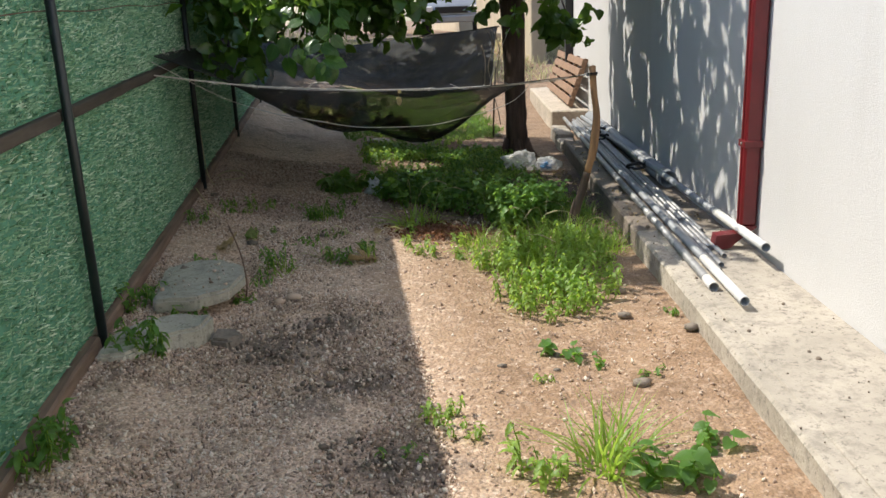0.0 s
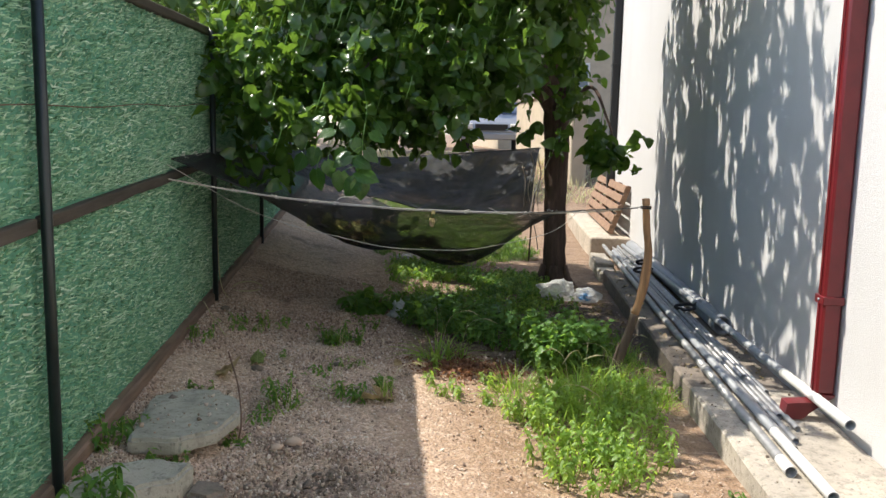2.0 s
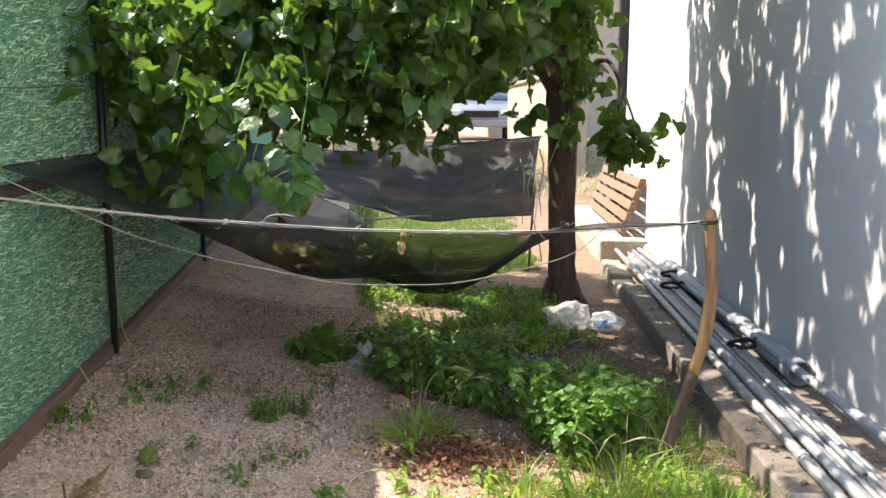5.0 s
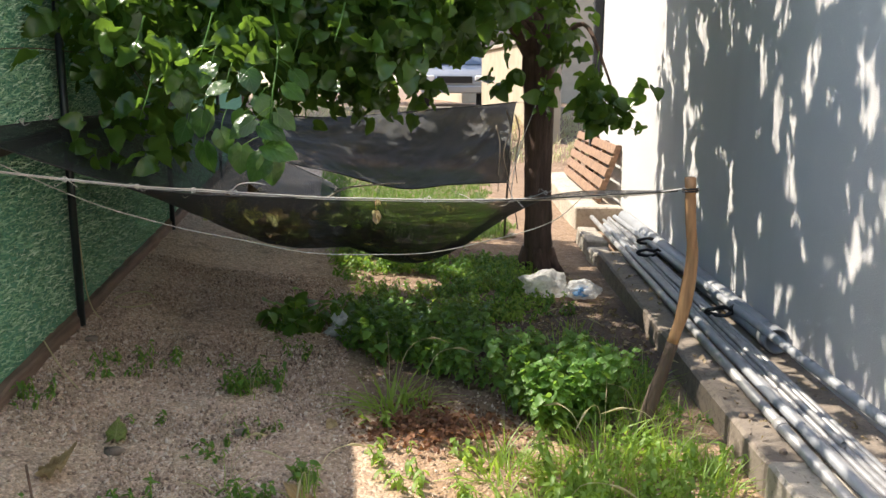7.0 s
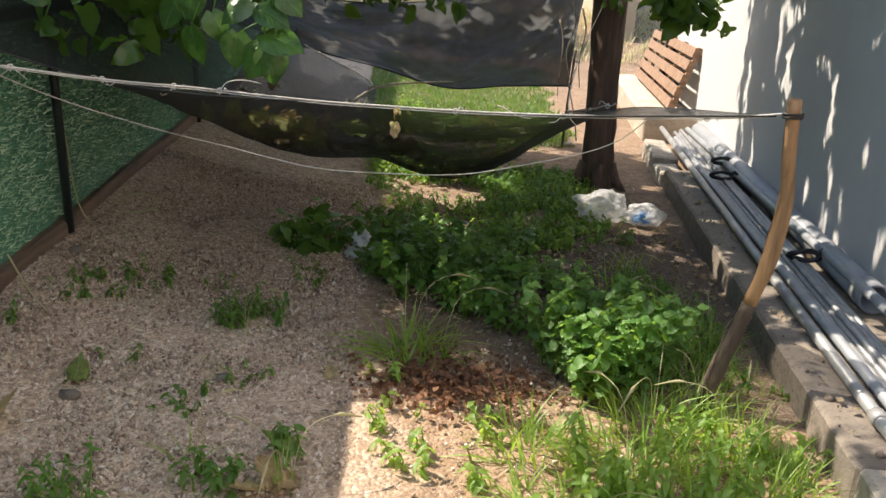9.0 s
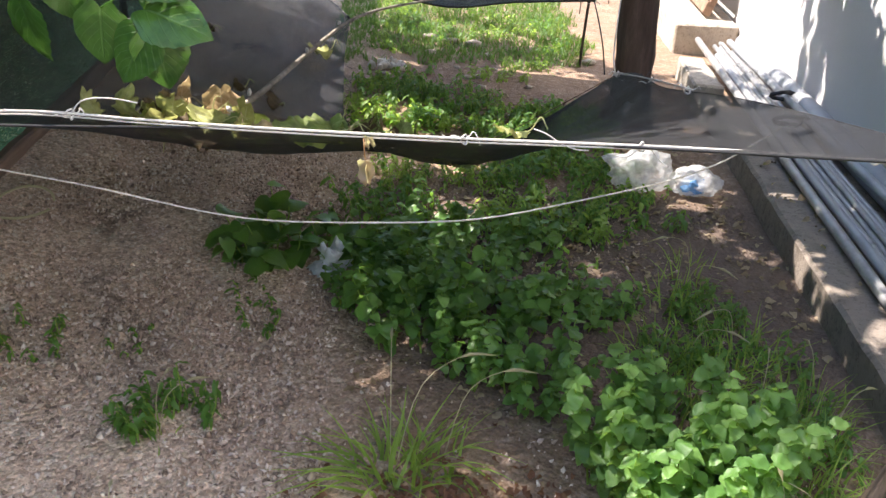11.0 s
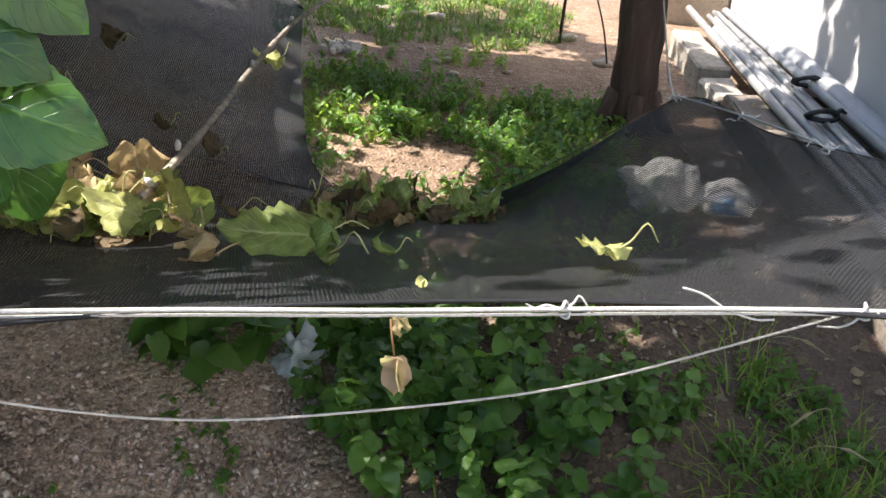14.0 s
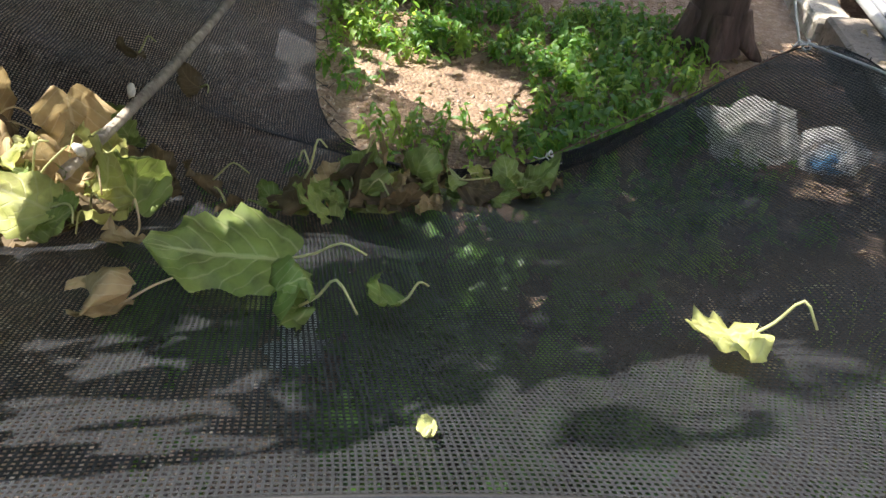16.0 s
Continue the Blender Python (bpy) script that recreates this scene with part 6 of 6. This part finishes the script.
    for k in range(16):
        x, y = rng.uniform(0.6, 2.2), rng.uniform(10.7, 11.5)
        v, f = lump(200 + k)
        s = rng.uniform(0.03, 0.09)
        tagged(link_mesh("stone", tri_mesh("stone", v * (s * 1.5, s * 1.2, s * 0.6) + (x, y, gz(x, y) + s * 0.15), f), M_STONE, None, "", True), "pale half-buried stone behind the tree", "stone", "loose stones")
    n = 3500
    x, y = rng.uniform(-0.6, 5.5, n), rng.uniform(16.5, 20.5, n)
    p = np.stack([x, y, ground_z(x, y) - 0.005], -1)
    v, f = scatter(blade_shape(0.6, 0.05, 3), p, euler_turns(rng.normal(0, 0.4, n), rng.normal(0, 0.3, n), rng.uniform(0, 6.28, n)), rng.uniform(0.10, 0.28, n))
    ob = link_mesh("dry_grass", tri_mesh("dry_grass", v, f), M_STRAW, None)
    tagged(ob, "strip of dry straw-coloured grass by the road", "grass", kind="stuff")
    # thin growth on the soil between bed and ledge
    for k in range(26):
        x, y = rng.uniform(1.35, 1.88), rng.uniform(7.25, 8.5)
        if k % 3:
            weed(x, y, 8, 0.09, 0.1, 0.032, M_WEED, "low weed on the dark soil", narrow)
        else:
            tuft(x, y, 26, 0.13, 0.10, M_GRASS, "thin grass tuft on the dark soil", 1, 1.0)


build_plants()


# ---- behind the tree: pallet, stake, parked car, houses, trees ----
# silver made darker: the car's partial shade is put into its paint
M_CAR = plain_mat("silver_car_paint", (0.34, 0.36, 0.39), 0.25, 0.3, 0.1, 4)
M_GLASS = plain_mat("car_glass", (0.10, 0.13, 0.17), 0.08, 0.0, 0.1, 3)
M_TYRE = plain_mat("tyre_rubber", (0.02, 0.02, 0.02), 0.8)
M_CREAM = plain_mat("cream_render", (0.50, 0.42, 0.31), 0.9, 0.0, 0.15, 3)
M_FAR_LEAF = leaf_mat("far_foliage", (0.02, 0.05, 0.01), (0.06, 0.12, 0.025), 0.5, 0.3)
M_TERRACOTTA = plain_mat("roof_tile", (0.36, 0.15, 0.09), 0.85, 0.0, 0.3, 6)


def build_back():
    pal = thing("pallet", "brown slatted wooden pallet leaning on the house wall", "pallet", at=HOUSE @ pose(-0.235, 7.20, 0.215, 0, 19, 0))
    for k in range(5):
        part("slat", block((-0.012, 0.0, 0.01 + 0.118 * k), (0.010, 2.68, 0.098 + 0.118 * k), 0.003, 0.002), M_PALLET, pal)
    for y in (0.02, 0.72, 1.38, 2.02, 2.62):
        part("batten", block((0.010, y, 0.0), (0.055, y + 0.045, 0.58), 0.003), M_PALLET, pal)
    for k in range(3):
        part("back_slat", block((0.055, 0.70, 0.03 + 0.22 * k), (0.072, 2.68, 0.12 + 0.22 * k), 0.003), M_PALLET, pal)
    stake = thing("stake", "thin dark stake standing in the grass", "stake")
    tube("rod", [(1.93, 11.35, gz(1.93, 11.35) - 0.05), (1.95, 11.36, 0.35), (1.98, 11.37, 0.75)], 0.010, M_RAIL, stake, "", 6)
    for k, (x, y) in enumerate(((1.1, 11.8), (1.25, 11.75), (0.95, 11.9))):
        v, f = lump(60 + k)
        ob = link_mesh("stone", tri_mesh("stone", v * (0.14, 0.10, 0.06) + (x, y, gz(x, y) + 0.02), f), M_STONE, None, "", True)
        tagged(ob, "pale stone in the grass", "stone", "loose stones")

    car = thing("car", "silver car parked on the road behind the yard", "car")
    prof = [(-2.0, 0.35), (-2.05, 0.62), (-1.95, 0.86), (-1.0, 1.0), (-0.35, 1.42), (0.9, 1.46), (1.6, 1.05), (2.05, 0.95), (2.1, 0.4)]
    bm = bmesh.new()
    rows = []
    for x in (-0.82, -0.70, 0.70, 0.82):
        k = 1.0 if abs(x) < 0.75 else 0.93
        rows.append([bm.verts.new((x, y, 0.2 + (z - 0.2) * k)) for y, z in prof])
    for a, b in zip(rows, rows[1:]):
        for i in range(len(prof)):
            j = (i + 1) % len(prof)
            bm.faces.new((a[i], a[j], b[j], b[i]))
    bm.faces.new(rows[0][::-1]), bm.faces.new(rows[-1])
    bmesh.ops.recalc_face_normals(bm, faces=bm.faces)
    bmesh.ops.bevel(bm, geom=list(bm.edges), offset=0.05, segments=2, affect="EDGES", clamp_overlap=True)
    part("body", bm, M_CAR, car, "", True)
    bm = bmesh.new()
    q = [bm.verts.new(p) for p in ((-0.66, -0.985, 1.03), (0.66, -0.985, 1.03), (0.58, -0.42, 1.405), (-0.58, -0.42, 1.405))]
    bm.faces.new(q)
    part("windscreen", bmesh_thick(bm, 0.02), M_GLASS, car)
    part("grille", block((-0.42, -2.09, 0.58), (0.42, -2.0, 0.74), 0.01), M_TYRE, car)
    part("bumper", block((-0.80, -2.12, 0.34), (0.80, -1.98, 0.52), 0.03), M_CAR, car)
    for s in (-1, 1):
        part("headlight", block((s * 0.62 - 0.14, -2.08, 0.62), (s * 0.62 + 0.14, -1.97, 0.76), 0.03), M_PIPE_WHITE, car)
        for y in (-1.3, 1.3):
            v, f = sweep([(s * 0.80, y, 0.31), (s * 0.62, y, 0.31)], 0.31, 20)
            link_mesh("wheel", tri_mesh("wheel", v, f), M_TYRE, car)
    car.matrix_world = pose(3.62, 26.2, gz(3.62, 26) - 0.0, 0, 0, -8)

    house = thing("neighbour_house", "cream rendered house across the road", "house")
    part("wall", block((4.4, 30, 0.5), (16, 38, 6.0), 0.02), M_CREAM, house)
    part("roof", block((4.1, 29.7, 6.0), (16.3, 38.3, 6.3), 0.02), M_TERRACOTTA, house)
    for x in (6.2, 9.0):
        w = part("window", block((x, 29.92, 2.2), (x + 1.1, 30.02, 3.6), 0.02), M_GLASS, house)
        part("frame", block((x - 0.06, 29.95, 2.14), (x + 1.16, 29.99, 3.66), 0.005), M_PIPE_WHITE, w)
    low = thing("boundary_wall", "pale boundary wall beside the road", "wall")
    part("wall", block((3.95, 18.0, 0.2), (4.25, 24.0, 2.1), 0.02), M_CREAM, low)
    part("coping", block((3.90, 17.95, 2.1), (4.30, 24.05, 2.18), 0.01), M_CONC, low)
    kerb = thing("kerb", "pale concrete kerb along the road", "kerb")
    part("stone", block((-20, 20.9, 0.6), (20, 21.05, gz(2, 21) + 0.10), 0.01), M_CONC, kerb)

    far = (np.array([(0, 0, 0), (0.42, 0.35, 0.06), (0, 1, -0.25), (-0.42, 0.35, 0.06), (0, 0.4, -0.05)]), np.array([(0, 1, 4), (1, 2, 4), (2, 3, 4), (3, 0, 4)]))
    for k, (x, y, h, r) in enumerate(((-3.6, 11.5, 4.2, 1.9), (-4.2, 16.5, 5.0, 2.4), (-1.2, 19.5, 4.5, 2.2), (-5.5, 25, 7, 3.5), (0.4, 29, 7, 3.2), (-9, 33, 8, 4.0))):
        t = thing("far_tree", "dense green tree beyond the fence", "tree", "trees behind")
        z = gz(x, y)
        tube("trunk", [(x, y, z - 0.1), (x + 0.1, y, z + h * 0.3), (x, y, z + h * 0.7)], [0.16, 0.13, 0.06], M_BARK, t, "", 8, 0.08)
        for b in range(4):
            a = b * 1.6 + k
            tube("limb", [(x, y, z + h * 0.35), (x + r * 0.4 * math.cos(a), y + r * 0.4 * math.sin(a), z + h * 0.55), (x + r * 0.7 * math.cos(a), y + r * 0.7 * math.sin(a), z + h * 0.75)], [0.07, 0.05, 0.015], M_BARK, t, "", 6)
        n = 260
        d = rng.normal(size=(n, 3))
        d /= np.linalg.norm(d, axis=1)[:, None]
        c = np.array([x, y, z + h * 0.62]) + d * np.array([r, r, h * 0.42]) * rng.uniform(0.3, 1.0, n)[:, None] ** 0.5
        p = np.repeat(c, 12, 0) + rng.normal(0, 0.16 * r / 2, (n * 12, 3))
        v, f = scatter(far, p, euler_turns(rng.normal(-0.5, 0.6, len(p)), rng.normal(0, 0.6, len(p)), rng.uniform(0, 6.28, len(p))), rng.uniform(0.10, 0.2, len(p)) * r / 2)
        ob = link_mesh("crown", tri_mesh("crown", v, f), M_FAR_LEAF, t, "", True)
        ob["kind"] = "stuff"


def bmesh_thick(bm, t):
    f = list(bm.faces)
    n = f[0].normal if f[0].normal.length else Vector((0, -0.55, 0.83))
    g = bmesh.ops.extrude_face_region(bm, geom=f)["geom"]
    for v in g:
        if isinstance(v, bmesh.types.BMVert):
            v.co += Vector((0, -0.55, 0.83)) * t
    bmesh.ops.recalc_face_normals(bm, faces=bm.faces)
    return bm


build_back()
